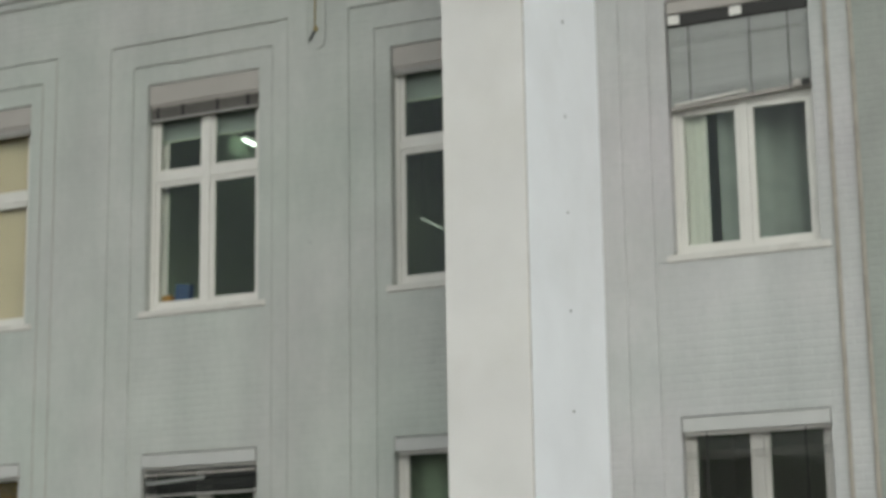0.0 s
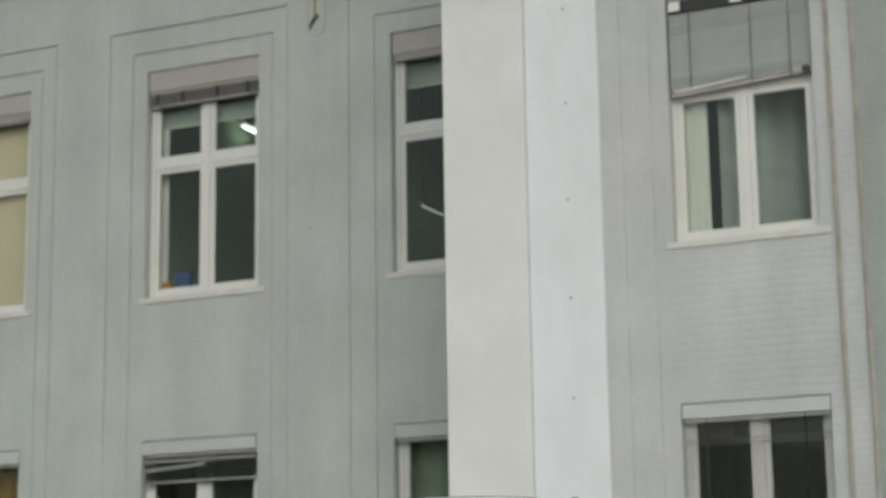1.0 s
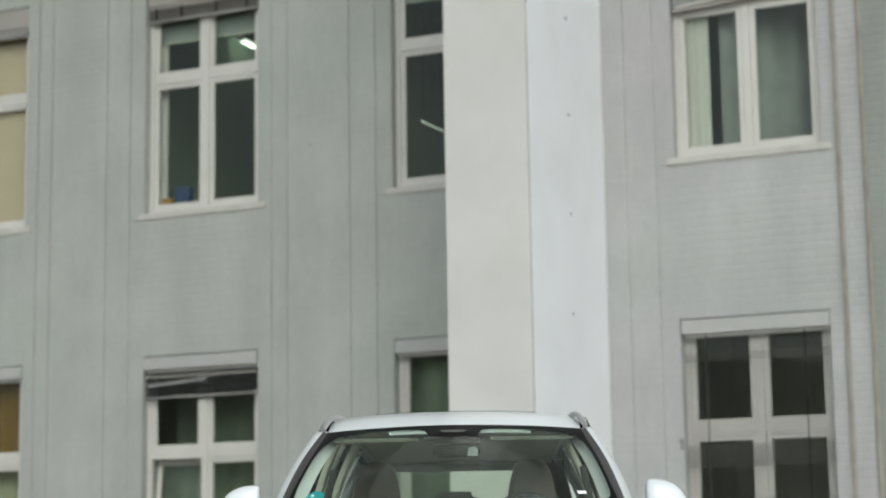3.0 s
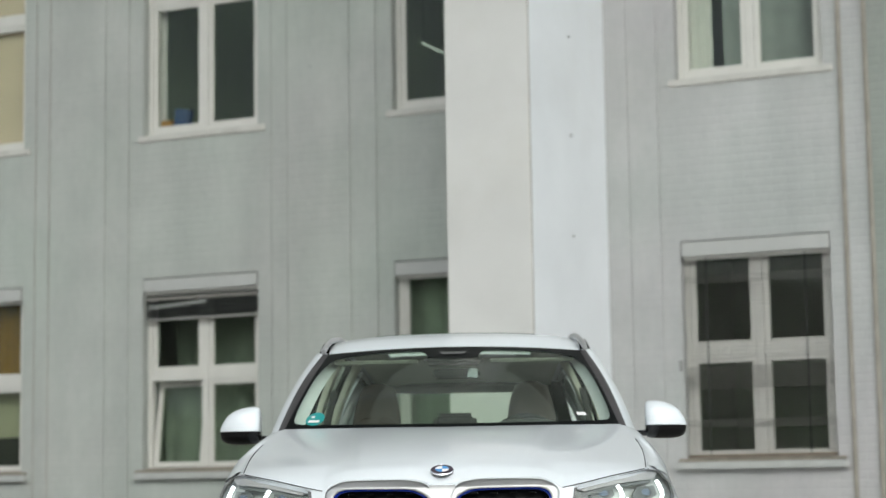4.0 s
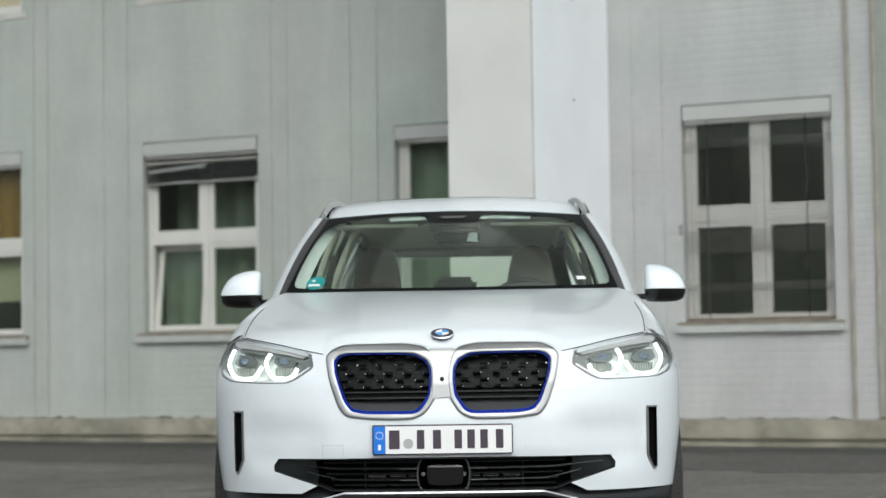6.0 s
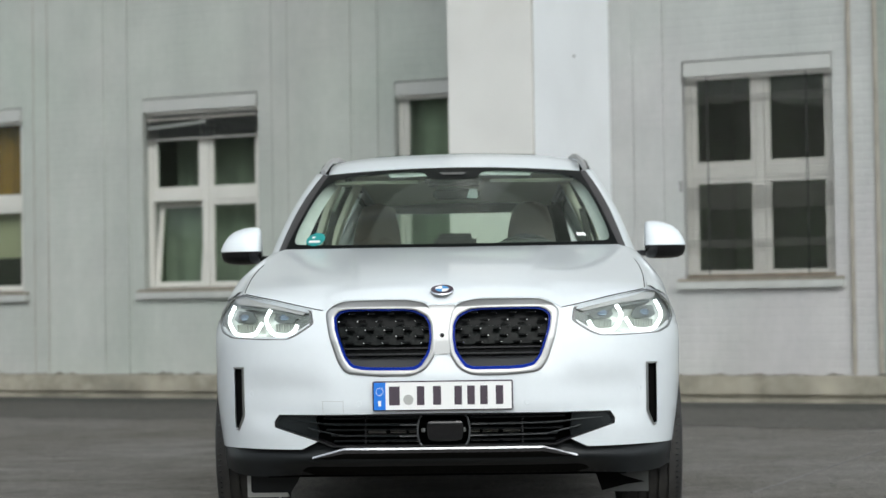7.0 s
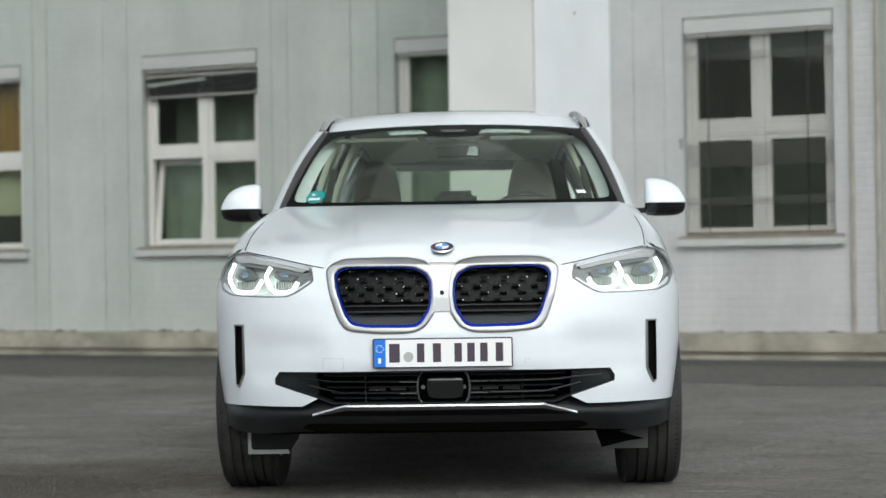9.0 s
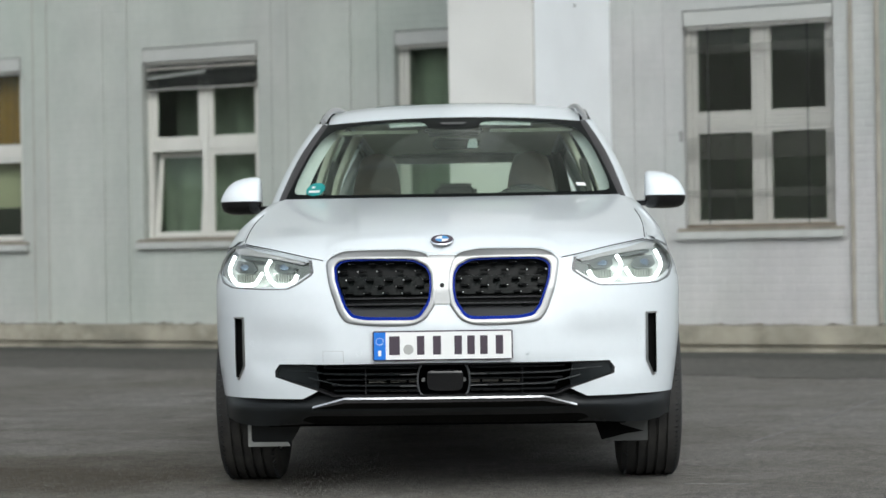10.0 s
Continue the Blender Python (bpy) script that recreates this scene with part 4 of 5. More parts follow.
# grille
for s in (1, -1):
    flip = (lambda p: p) if s > 0 else mirror
    ring_o, ring_i = flip(chaikin(KIDNEY, 3, 0.16)), flip(chaikin(MOUTH, 3, 0.16))
    rims = np.array([(p[0], p[1]) for p in refine(ring_o, 0.0015) + refine(ring_i, 0.0015)])

    def crown(x, z):
        d = math.sqrt(float(np.min((rims[:, 0] - x) ** 2 + (rims[:, 1] - z) ** 2)))
        return Vector((x, nose(x, z) - 0.004 - 0.003 * math.sin(min(1.0, d / 0.007) * math.pi / 2), z))
    k_frame = skin("grille", sheet(ring_o, [ring_i], 0.005, crown, flange=(0, 0.03, 0)), SATIN, CAR, "kidney grille with a satin silver surround", angle=50)
    inner2 = [Vector((p[0] + (s * 0.225 - p[0]) * 0.042, p[1] + (0.83 - p[1]) * 0.08)) for p in ring_i]
    skin("accent_trim", sheet(ring_i, [inner2], 0.01, on_nose(0.004), flange=(0, 0.04, 0)), BLUE, k_frame, "deep blue inner trim")
    part("grille_insert", sheet(ring_i, [], 0.03, on_nose(0.055)), GRILLEBLACK, k_frame, "black closed grille insert")
    band = [Vector((s * x, z)) for x, z in ((0.046, 0.848), (0.396, 0.848), (0.388, 0.812), (0.374, 0.780), (0.044, 0.780), (0.042, 0.812))]
    part("grille_panel", sheet(band, [], 0.012, lambda x, z: Vector((x, nose(x, z) + 0.030 + 0.14 * (z - 0.78), z)), flange=(0, 0.02, 0)), PANELDARK, k_frame, "uneven glossy dark panel behind the studs")
    shelf = [Vector((s * x, z)) for x, z in ((0.052, 0.742), (0.366, 0.742), (0.343, 0.700), (0.285, 0.692), (0.115, 0.691), (0.086, 0.702))]
    skin("air_scoop", sheet(shelf, [], 0.012, lambda x, z: Vector((x, nose(x, z) + 0.010 + 1.1 * (z - 0.692) - 0.010 * ramp(abs(x), 0.30, 0.36), z))), SCOOP, k_frame, "smooth dark scoop")
    for z0, z1, y in ((0.742, 0.747, 0.024), (0.764, 0.769, 0.028)):
        part("grille_bar", sheet([Vector((s * x, z)) for x, z in ((0.05, z0), (0.372, z0), (0.374, z1), (0.05, z1))], [], 0.04, on_nose(y), flange=(0, 0.02, 0)), PLASTIC, k_frame)
    stud_me, nub_me = None, None
    for r, (z, n, x0) in enumerate(((0.897, 5, 0.062), (0.869, 5, 0.102), (0.8365, 5, 0.073), (0.812, 5, 0.1005), (0.787, 5, 0.0785))):
        for i in range(n):
            x = x0 + 0.0725 * i
            if not inside((x, z), chaikin(MOUTH, 2)):
                continue
            if stud_me is None:
                b = box_bm(-0.034, 0.0, 0, 0.022, -0.0045, 0.0045, 0.002)
                for v in b.verts:
                    if v.co.y < 0.011:
                        v.co.z *= 0.6
                st = part("stud", b, STUDBLACK, k_frame)
                stud_me = st.data
                c = bmesh.new()
                bmesh.ops.create_icosphere(c, subdivisions=1, radius=0.0036)
                # white tips paint the studs' glints; brighter ones are made larger
                nb = part("stud_glint", c, PLATEWHITE, k_frame)
                nub_me = nb.data
            else:
                st, nb = new("stud", stud_me), new("stud_glint", nub_me)
                st.parent = nb.parent = k_frame
            y = nose(s * x, z)
            st.matrix_local = pose(s * x, y + 0.012, z) @ Matrix.Diagonal((s * random.uniform(0.6, 1.0), 1, random.uniform(0.8, 1.2), 1))
            nb.location = (s * x, y + 0.012, z)
            k = 0.25 if r == 0 else (0.35 + 0.17 * i if r == 1 else random.uniform(0.30, 0.75))
            nb.scale = (k, k, k)
bridge = [Vector(p) for p in ((-0.05, 0.928), (0.05, 0.928), (0.034, 0.86), (0.034, 0.79), (0.05, 0.745), (0.02, 0.745), (-0.02, 0.745), (-0.05, 0.745), (-0.034, 0.79), (-0.034, 0.86))]
skin("grille_bridge", sheet(bridge, [], 0.012, on_nose(-0.006), flange=(0, 0.03, 0)), SATIN, CAR, "satin bridge between the grille halves")
b = bmesh.new()
bmesh.ops.create_uvsphere(b, u_segments=14, v_segments=8, radius=0.009, matrix=Matrix.Translation((0, nose(0, 0.814) - 0.006, 0.814)))
skin("front_view_lens", b, GLOSSBLACK, CAR)

# round badge on the hood: ring and plain quarters
h0, h1 = hood_at(0.5, 0.017), hood_at(0.5, 0.039)
badge = Matrix.Translation((h0 + h1) / 2 + Vector((0, -0.001, 0.001))) @ pose(0, 0, 0, math.degrees(math.atan2(h1.z - h0.z, h1.y - h0.y)) - 8)
b = bmesh.new()
bmesh.ops.create_cone(b, cap_ends=True, segments=40, radius1=0.043, radius2=0.040, depth=0.008, matrix=badge @ pose(0, 0, 0.004))
em = skin("badge", b, PLATEBLACK, CAR, "round badge in black, blue and white")
b = lathe([(0.040, 0.003), (0.042, 0.006), (0.0445, 0.003), (0.043, 0.0)], 40, (0, 0, 0))
bmesh.ops.transform(b, matrix=badge @ pose(0, 0, 0.002, 0, -90, 0), verts=b.verts)
skin("badge_rim", b, CHROME, em, angle=60)
for i in range(4):
    b = bmesh.new()
    pts = [(0, 0)] + [(0.026 * math.cos(t), 0.026 * math.sin(t)) for t in np.linspace(i * math.pi / 2, (i + 1) * math.pi / 2, 9)]
    b.faces.new([b.verts.new(badge @ Vector((x, y, 0.0095))) for x, y in pts])
    part("badge_quarter", b, LIGHTBLUE if i % 2 == 0 else PLATEWHITE, em)

# headlights
for s in (1, -1):
    flip = (lambda p: p) if s > 0 else mirror
    outline = flip(chaikin(LAMP, 2, 0.1))

    def scaled(k, dz=0.0):
        return [Vector((p[0] + (s * 0.70 - p[0]) * k, p[1] + (0.878 + dz - p[1]) * k)) for p in outline]
    lamp = part("headlight", sheet(outline, [scaled(0.06)], 0.02, on_nose(0.006), flange=(0, 0.10, 0)), GREYPLASTIC, CAR, "LED headlight with glowing angular light guides")
    part("reflector_bowl", sheet(outline, [], 0.03, lambda x, z: Vector((x, nose(x, z) + 0.055 + 0.15 * abs(z - 0.87), z))), SILVERPLASTIC, lamp)
    brow = flip([Vector(p) for p in ((0.500, 0.917), (0.64, 0.948), (0.785, 0.975), (0.835, 0.966), (0.812, 0.942), (0.67, 0.925), (0.53, 0.897))])
    part("lamp_brow", sheet(brow, [], 0.02, on_nose(0.02), flange=(0, 0.04, 0)), BROW, lamp)
    # the brow's shadow laid in as a dark strip
    shade_line = flip([Vector(p) for p in ((0.530, 0.893), (0.66, 0.920), (0.80, 0.938), (0.797, 0.926), (0.66, 0.906), (0.545, 0.880))])
    part("brow_shadow", sheet(shade_line, [], 0.02, on_nose(0.026), flange=(0, 0.03, 0)), SHROUD, lamp, "dark strip for the shadow under the brow")
    wing = flip([Vector(p) for p in ((0.495, 0.900), (0.535, 0.890), (0.560, 0.868), (0.545, 0.840), (0.500, 0.866))])
    part("lamp_cheek", sheet(wing, [], 0.02, on_nose(0.02), flange=(0, 0.04, 0)), SHROUD, lamp)
    rim_low = flip([Vector(p) for p in ((0.506, 0.866), (0.566, 0.827), (0.592, 0.817), (0.70, 0.814), (0.80, 0.816), (0.842, 0.832), (0.872, 0.858), (0.884, 0.850), (0.850, 0.822), (0.80, 0.807), (0.70, 0.806), (0.590, 0.808), (0.557, 0.820), (0.503, 0.856))])
    part("lower_bezel", sheet(rim_low, [], 0.012, on_nose(0.012), flange=(0, 0.03, 0)), BEZEL, lamp, "bright lower bezel")
    for cx, dx in ((0.605, 0.046), (0.772, 0.052)):
        hexa = [(cx - dx, 0.880), (cx - 0.6 * dx, 0.909), (cx + 0.75 * dx, 0.916), (cx + dx, 0.882), (cx + 0.6 * dx, 0.868), (cx - 0.7 * dx, 0.866)]
        part("module_shroud", sheet(flip([Vector(p) for p in hexa]), [], 0.02, on_nose(0.036), flange=(0, 0.03, 0)), SHROUD, lamp, "dark module around the lens")
        b = box_bm(-0.026, 0.026, 0, 0.05, -0.016, 0.016, 0.009)
        bmesh.ops.translate(b, vec=(s * cx, nose(cx, 0.89) + 0.032, 0.889), verts=b.verts)
        skin("projector", b, GREYPLASTIC, lamp)
        b = box_bm(-0.019, 0.019, 0, 0.02, -0.011, 0.011, 0.005)
        bmesh.ops.translate(b, vec=(s * cx, nose(cx, 0.89) + 0.024, 0.889), verts=b.verts)
        skin("projector_lens", b, LENSBLUE, lamp)
        for i in range(8):
            x = cx - 0.036 + 0.0105 * i
            b = box_bm(-0.0022, 0.0022, 0.010, 0.03, -0.018, 0.016)
            bmesh.ops.translate(b, vec=(s * x, nose(x, 0.85) + 0.03, 0.846), verts=b.verts)
            part("reflector_rib", b, SILVERPLASTIC, lamp)
    for guide in ([(0.823, 0.935), (0.836, 0.910), (0.8465, 0.884), (0.840, 0.860), (0.818, 0.830), (0.794, 0.821), (0.755, 0.820), (0.724, 0.826), (0.708, 0.850), (0.697, 0.868)],
                  [(0.662, 0.917), (0.674, 0.900), (0.682, 0.880), (0.670, 0.850), (0.650, 0.826), (0.630, 0.821), (0.588, 0.820), (0.566, 0.834), (0.553, 0.860)]):
        path = chaikin([Vector(p) for p in guide], 2, 0.2, closed=False)
        part("light_guide", tube([(s * p[0], nose(p[0], p[1]) + 0.017, p[1]) for p in path], 0.0074, 8), DRL, lamp, "white glowing light guide")
    ob = skin("lamp_lens", sheet(outline, [], 0.02, on_nose(0.001)), LENS, lamp)
    ob.visible_shadow = False

# side slots, sensors, tow cover
for s in (1, -1):
    flip = (lambda p: p) if s > 0 else mirror
    o = flip([Vector(p) for p in SLOT])
    sl = part("air_slot", sheet(o, [], 0.02, on_nose(0.03)), DEEP, CAR, "black vertical air slot")
    edge = flip([Vector(p) for p in ((0.774, 0.699), (0.822, 0.698), (0.822, 0.692), (0.783, 0.692), (0.783, 0.512), (0.805, 0.461), (0.818, 0.456), (0.803, 0.451), (0.774, 0.510))])
    skin("slot_trim", sheet(edge, [], 0.01, on_nose(-0.004), flange=(0, 0.012, 0)), SATIN, sl)
    for x, z in ((0.316, 0.561), (0.744, 0.597)):
        b = lathe([(0.0090, 0.0), (0.0094, 0.0010), (0.0104, 0.0010), (0.0108, 0.0)], 18, (0, 0, 0))
        bmesh.ops.transform(b, matrix=Matrix.Translation((s * x, nose(x, z) - 0.001, z)) @ pose(0, 0, 0, 0, 0, -90 + (s * 22 if x > 0.5 else 0)), verts=b.verts)
        skin("parking_sensor", b, PAINT, CAR)
tow = [Vector(p) for p in ((-0.455, 0.528), (-0.375, 0.528), (-0.375, 0.572), (-0.455, 0.572))]
part("tow_cover_gap", sheet(tow, [[Vector(p) for p in ((-0.4537, 0.5275), (-0.3763, 0.5275), (-0.3763, 0.5707), (-0.4537, 0.5707))]], 0.02, on_nose(-0.0008)), BROW, CAR)

# number plate with plain bars
np_ob = skin("number_plate", box_bm(-0.262, 0.262, -0.016, -0.004, 0.534, 0.646, 0.004), PLATEBLACK, CAR, "white number plate with a blue band and dark bars")
part("plate_face", box_bm(-0.257, 0.257, -0.0185, -0.0155, 0.539, 0.641), PLATEWHITE, np_ob)
part("blue_band", box_bm(-0.257, -0.213, -0.0195, -0.0180, 0.539, 0.641), PLATEBLUE, np_ob)
for x0, x1 in ((-0.200, -0.160), (-0.096, -0.068), (-0.036, -0.006), (0.044, 0.072), (0.092, 0.120), (0.140, 0.168), (0.198, 0.226)):
    part("bar", box_bm(x0, x1, -0.0195, -0.0182, 0.556, 0.626), PLATEBLACK, np_ob)
b = bmesh.new()
bmesh.ops.create_cone(b, cap_ends=True, segments=24, radius1=0.019, radius2=0.019, depth=0.0015, matrix=Matrix.Translation((-0.128, -0.019, 0.576)) @ pose(0, 0, 0, 90))
part("plate_seal", b, BROW, np_ob)
b = bmesh.new()
for i in range(12):
    t = 2 * math.pi * i / 12
    b.faces.new([b.verts.new((-0.235 + 0.0135 * math.cos(t) + 0.0021 * math.cos(q), -0.0199, 0.607 + 0.0135 * math.sin(t) + 0.0021 * math.sin(q))) for q in (2 * math.pi * j / 6 for j in range(6))])
part("band_ring", b, PLATEWHITE, np_ob)
part("bar", box_bm(-0.241, -0.230, -0.0203, -0.0190, 0.553, 0.573), PLATEWHITE, np_ob)

# lower intake
hole = [Vector(p) for p in [(0.0, 0.526)] + INTAKE_TIP + [(0.424, 0.396), (0.0, 0.396)]]
hole = hole[1:-1] + mirror(hole[1:-1])
intake = part("lower_intake", sheet(hole, [], 0.04, on_nose(0.13)), DEEP, CAR, "wide black lower air intake with slats")
lip_in = [Vector((p[0] * 0.985, 0.462 + (p[1] - 0.462) * 0.93)) for p in hole]
part("intake_rim", sheet(hole, [lip_in], 0.02, on_nose(0.008), flange=(0, 0.1, 0)), PLASTIC, intake)
for z, a in ((0.502, 0.46), (0.480, 0.46), (0.458, 0.45), (0.436, 0.43), (0.416, 0.42)):
    for s in (1, -1):
        part("slat", sheet([Vector((s * x, zz)) for x, zz in ((0.10, z - 0.003), (a, z - 0.003), (a, z + 0.003), (0.10, z + 0.003))], [], 0.05, on_nose(0.06), flange=(0, 0.05, 0)), LIPBLACK, intake)
for s in (1, -1):
    flip = (lambda p: p) if s > 0 else mirror
    blade = flip([Vector(p) for p in ((0.485, 0.512), (0.626, 0.515), (0.644, 0.490), (0.643, 0.474), (0.565, 0.450), (0.480, 0.424), (0.476, 0.455))])
    part("intake_blade", sheet(blade, [], 0.02, lambda x, z: Vector((x, nose(x, z) + 0.016 + 0.14 * (0.640 - abs(x)) * ramp(0.52 - z, 0.0, 0.08), z)), flange=(0, 0.05, 0)), BLADE, intake)
    for pts in (((0.174, 0.479), (0.408, 0.481), (0.492, 0.489), (0.599, 0.496)), ((0.174, 0.436), (0.382, 0.438), (0.490, 0.461), (0.515, 0.468))):
        path = [(s * x, nose(x, z) + 0.020, z) for x, z in pts]
        # paler on one side only: the side light is put into the fins' colour
        part("intake_fin", tube(path, 0.0040, 6, 0.7), FIN if s > 0 else BLADE, intake)
    for z in (0.479, 0.4355):
        part("finlet", tube([(s * x, nose(x, z) + 0.016, z) for x in (0.097, 0.13, 0.166)], 0.0030, 6), FIN, intake)
    for x in (0.295,):
        part("upright", box_bm(min(s * x, s * (x + 0.004)), max(s * x, s * (x + 0.004)), nose(x, 0.45) + 0.045, nose(x, 0.45) + 0.06, 0.402, 0.518), PLASTIC, intake)
    for z in (0.452, 0.446, 0.417, 0.411):
        for x0, x1 in ((0.100, 0.135), (0.145, 0.205), (0.222, 0.288)):
            part("cooler_bar", box_bm(min(s * x0, s * x1), max(s * x0, s * x1), nose(0.2, z) + 0.085, nose(0.2, z) + 0.09, z - 0.0016, z + 0.0016), COOLER, intake)
    arc = [(s * (0.0785 + 0.0195 * math.cos(t)), nose(0.09, 0.46) + 0.012, 0.457 + 0.056 * math.sin(t)) for t in np.linspace(-1.45, 1.45, 14)]
    part("radar_bracket", tube(arc, 0.0042, 6), FIN, intake)
    part("bracket_clip", box_bm(min(s * 0.070, s * 0.084), max(s * 0.070, s * 0.084), nose(0.08, 0.46) + 0.016, nose(0.08, 0.46) + 0.03, 0.450, 0.466, 0.003), GREYPLASTIC, intake)
cover = chaikin([Vector(p) for p in ((-0.058, 0.497), (0.070, 0.496), (0.076, 0.460), (0.068, 0.417), (-0.056, 0.417), (-0.064, 0.460))], 2, 0.18)
skin("radar_cover", sheet(cover, [], 0.006, lambda x, z: Vector((x, nose(0, 0.46) + 0.004 + 0.5 * max(0.0, z - 0.486) + 0.12 * max(0.0, abs(x) - 0.05), z)), flange=(0, 0.04, 0)), GLOSSBLACK, intake, "gloss black radar cover")

# dark lip, silver skid strip and wheel deflectors
low_side = [(arch_edge(z), z) for z in (0.29, 0.33, 0.379)]
lip = [(0.0, 0.284), (0.54, 0.281), (0.766, 0.274), (0.83, 0.280), (0.862, 0.290)] + low_side + [(0.765, 0.387), (0.54, 0.390), (0.478, 0.416), (0.424, 0.399), (0.0, 0.399)]
outer = [Vector(p) for p in lip] + mirror([p for p in lip if p[0] > 0.001])
skin("bumper_lip", sheet(outer, [], 0.012, lambda x, z: Vector((x, nose(x, z) + 0.002 + 0.8 * max(0.0, z - 0.335) ** 2 / (max(0.0, z - 0.335) + 0.012) + 1.3 * max(0.0, 0.352 - z) ** 2 / (max(0.0, 0.352 - z) + 0.012) * (1 - ramp(abs(x), 0.50, 0.72)), z)), flange=(0, 0.12, -0.01)), LIPBLACK, CAR, "dark plastic lower lip")
# overlay on the lip's centre, its shade put into a deeper black
low = [(0.0, 0.2835), (0.50, 0.2815), (0.56, 0.300), (0.52, 0.348), (0.378, 0.3855), (0.0, 0.3855)]
outer = [Vector(p) for p in low] + mirror([p for p in low if p[0] > 0.001])
skin("lip_centre", sheet(outer, [], 0.015, lambda x, z: Vector((x, nose(x, z) - 0.005 + 0.95 * max(0.0, 0.380 - z) ** 2 / (max(0.0, 0.380 - z) + 0.03), z)), flange=(0, 0.10, 0)), LIPDEEP, CAR, "centre of the lower lip, blacker than the rest for its shade")
# the silver strip's lower face is darker grey, its shade put into colour
for name, pts, mat, text in (("skid_strip", ((0.0, 0.3865), (0.378, 0.3865), (0.502, 0.3525), (0.501, 0.3595), (0.376, 0.3935), (0.0, 0.3935)), STRIPWHITE, "bright silver skid strip"),
                             ("strip_underside", ((0.0, 0.3725), (0.374, 0.3725), (0.498, 0.3500), (0.502, 0.3524), (0.378, 0.3862), (0.0, 0.3862)), TRIMGREY, "")):
    outer = [Vector(p) for p in pts] + mirror([p for p in pts if p[0] > 0.001])
    k = 0.9 if mat is STRIPWHITE else -0.5
    skin(name, sheet(outer, [], 0.012, lambda x, z: Vector((x, nose(x, z) - 0.010 + k * (z - 0.3865 + 0.274 * max(0, abs(x) - 0.378)), z)), flange=(0, 0.014, 0)), mat, CAR, text)
for s in (1, -1):
    o = [Vector((s * x, z)) for x, z in ((0.575, 0.285), (0.795, 0.285), (0.795, 0.178), (0.635, 0.178), (0.60, 0.23))]
    fl = part("wheel_deflector", sheet(o, [], 0.03, lambda x, z: Vector((x, 0.47 + 0.1 * (0.28 - z), z)), flange=(0, 0.006, 0)), LIPBLACK if s < 0 else FLAP, CAR)
    if s < 0:
        o = [Vector((s * x, z)) for x, z in ((0.786, 0.282), (0.80, 0.282), (0.80, 0.172), (0.632, 0.172), (0.640, 0.189), (0.779, 0.189), (0.786, 0.196))]
        part("deflector_rim", sheet(o, [], 0.02, lambda x, z: Vector((x, 0.462 + 0.1 * (0.28 - z), z)), flange=(0, 0.012, 0)), BROW, fl, "pale grey edge strip")
    else:
        # flat dark patch for the shade in the flap's hollow
        o = [Vector(p) for p in ((0.578, 0.276), (0.635, 0.284), (0.691, 0.243), (0.779, 0.217), (0.707, 0.207), (0.611, 0.183))]
        part("hollow_shade", sheet(o, [], 0.02, lambda x, z: Vector((x, 0.464 + 0.1 * (0.28 - z), z)), flange=(0, 0.004, 0)), DEEP, fl)

# wheels
R_T, HALF_T = 0.366, 0.1225
tread = [(0.245, -0.105), (0.29, -0.118), (0.33, -0.1215), (0.350, -0.115), (0.361, -0.100)]
for x in (-0.058, -0.019, 0.019, 0.058):
    tread += [(0.3655, x - 0.006), (0.356, x - 0.005), (0.356, x + 0.005), (0.3655, x + 0.006)]
tread += [(0.361, 0.100), (0.350, 0.115), (0.33, 0.1215), (0.29, 0.118), (0.245, 0.105)]
for cy in (0.875, 3.739):
    for s in (1, -1):
        c = (s * 0.817, cy, 0.366)
        wh = skin("wheel", lathe([(0.235, -0.09), (0.25, -0.10), (0.245, 0.10), (0.235, 0.105)], 48, c), RIM, CAR, "alloy wheel with a worn road tyre")
        skin("tyre", lathe(tread, 72, c), RUBBER, wh, angle=30)
        b = bmesh.new()
        for i in range(96):
            t = 2 * math.pi * i / 96
            for sx in (-1, 1):
                m = Matrix.Translation(c) @ Matrix.Rotation(t, 4, "X") @ Matrix.Translation((sx * 0.1055, 0, 0.3537)) @ pose(0, 0, 0, 0, sx * 50, 8 * sx)
                bmesh.ops.create_cube(b, size=1, matrix=m @ Matrix.Diagonal((0.030, 0.0026, 0.008, 1)))
        tagged(part("tread_pattern", b, LIPBLACK, wh), kind="stuff")
        b = bmesh.new()
        for i in range(5):
            t = 2 * math.pi * i / 5
            m = Matrix.Translation(c) @ Matrix.Rotation(t, 4, "X") @ Matrix.Translation((s * 0.085, 0, 0.135))
            bmesh.ops.create_cube(b, size=1, matrix=m @ Matrix.Diagonal((0.03, 0.07, 0.2, 1)))
        bmesh.ops.create_cone(b, cap_ends=True, segments=20, radius1=0.07, radius2=0.06, depth=0.05, matrix=Matrix.Translation((c[0] + s * 0.085, c[1], c[2])) @ pose(0, 0, 0, 0, 90))
        part("spokes", b, RIM, wh)
        part("brake_disc", lathe([(0.0, 0.0), (0.17, 0.0), (0.17, 0.02), (0.0, 0.02)], 32, c), GREYPLASTIC, wh)

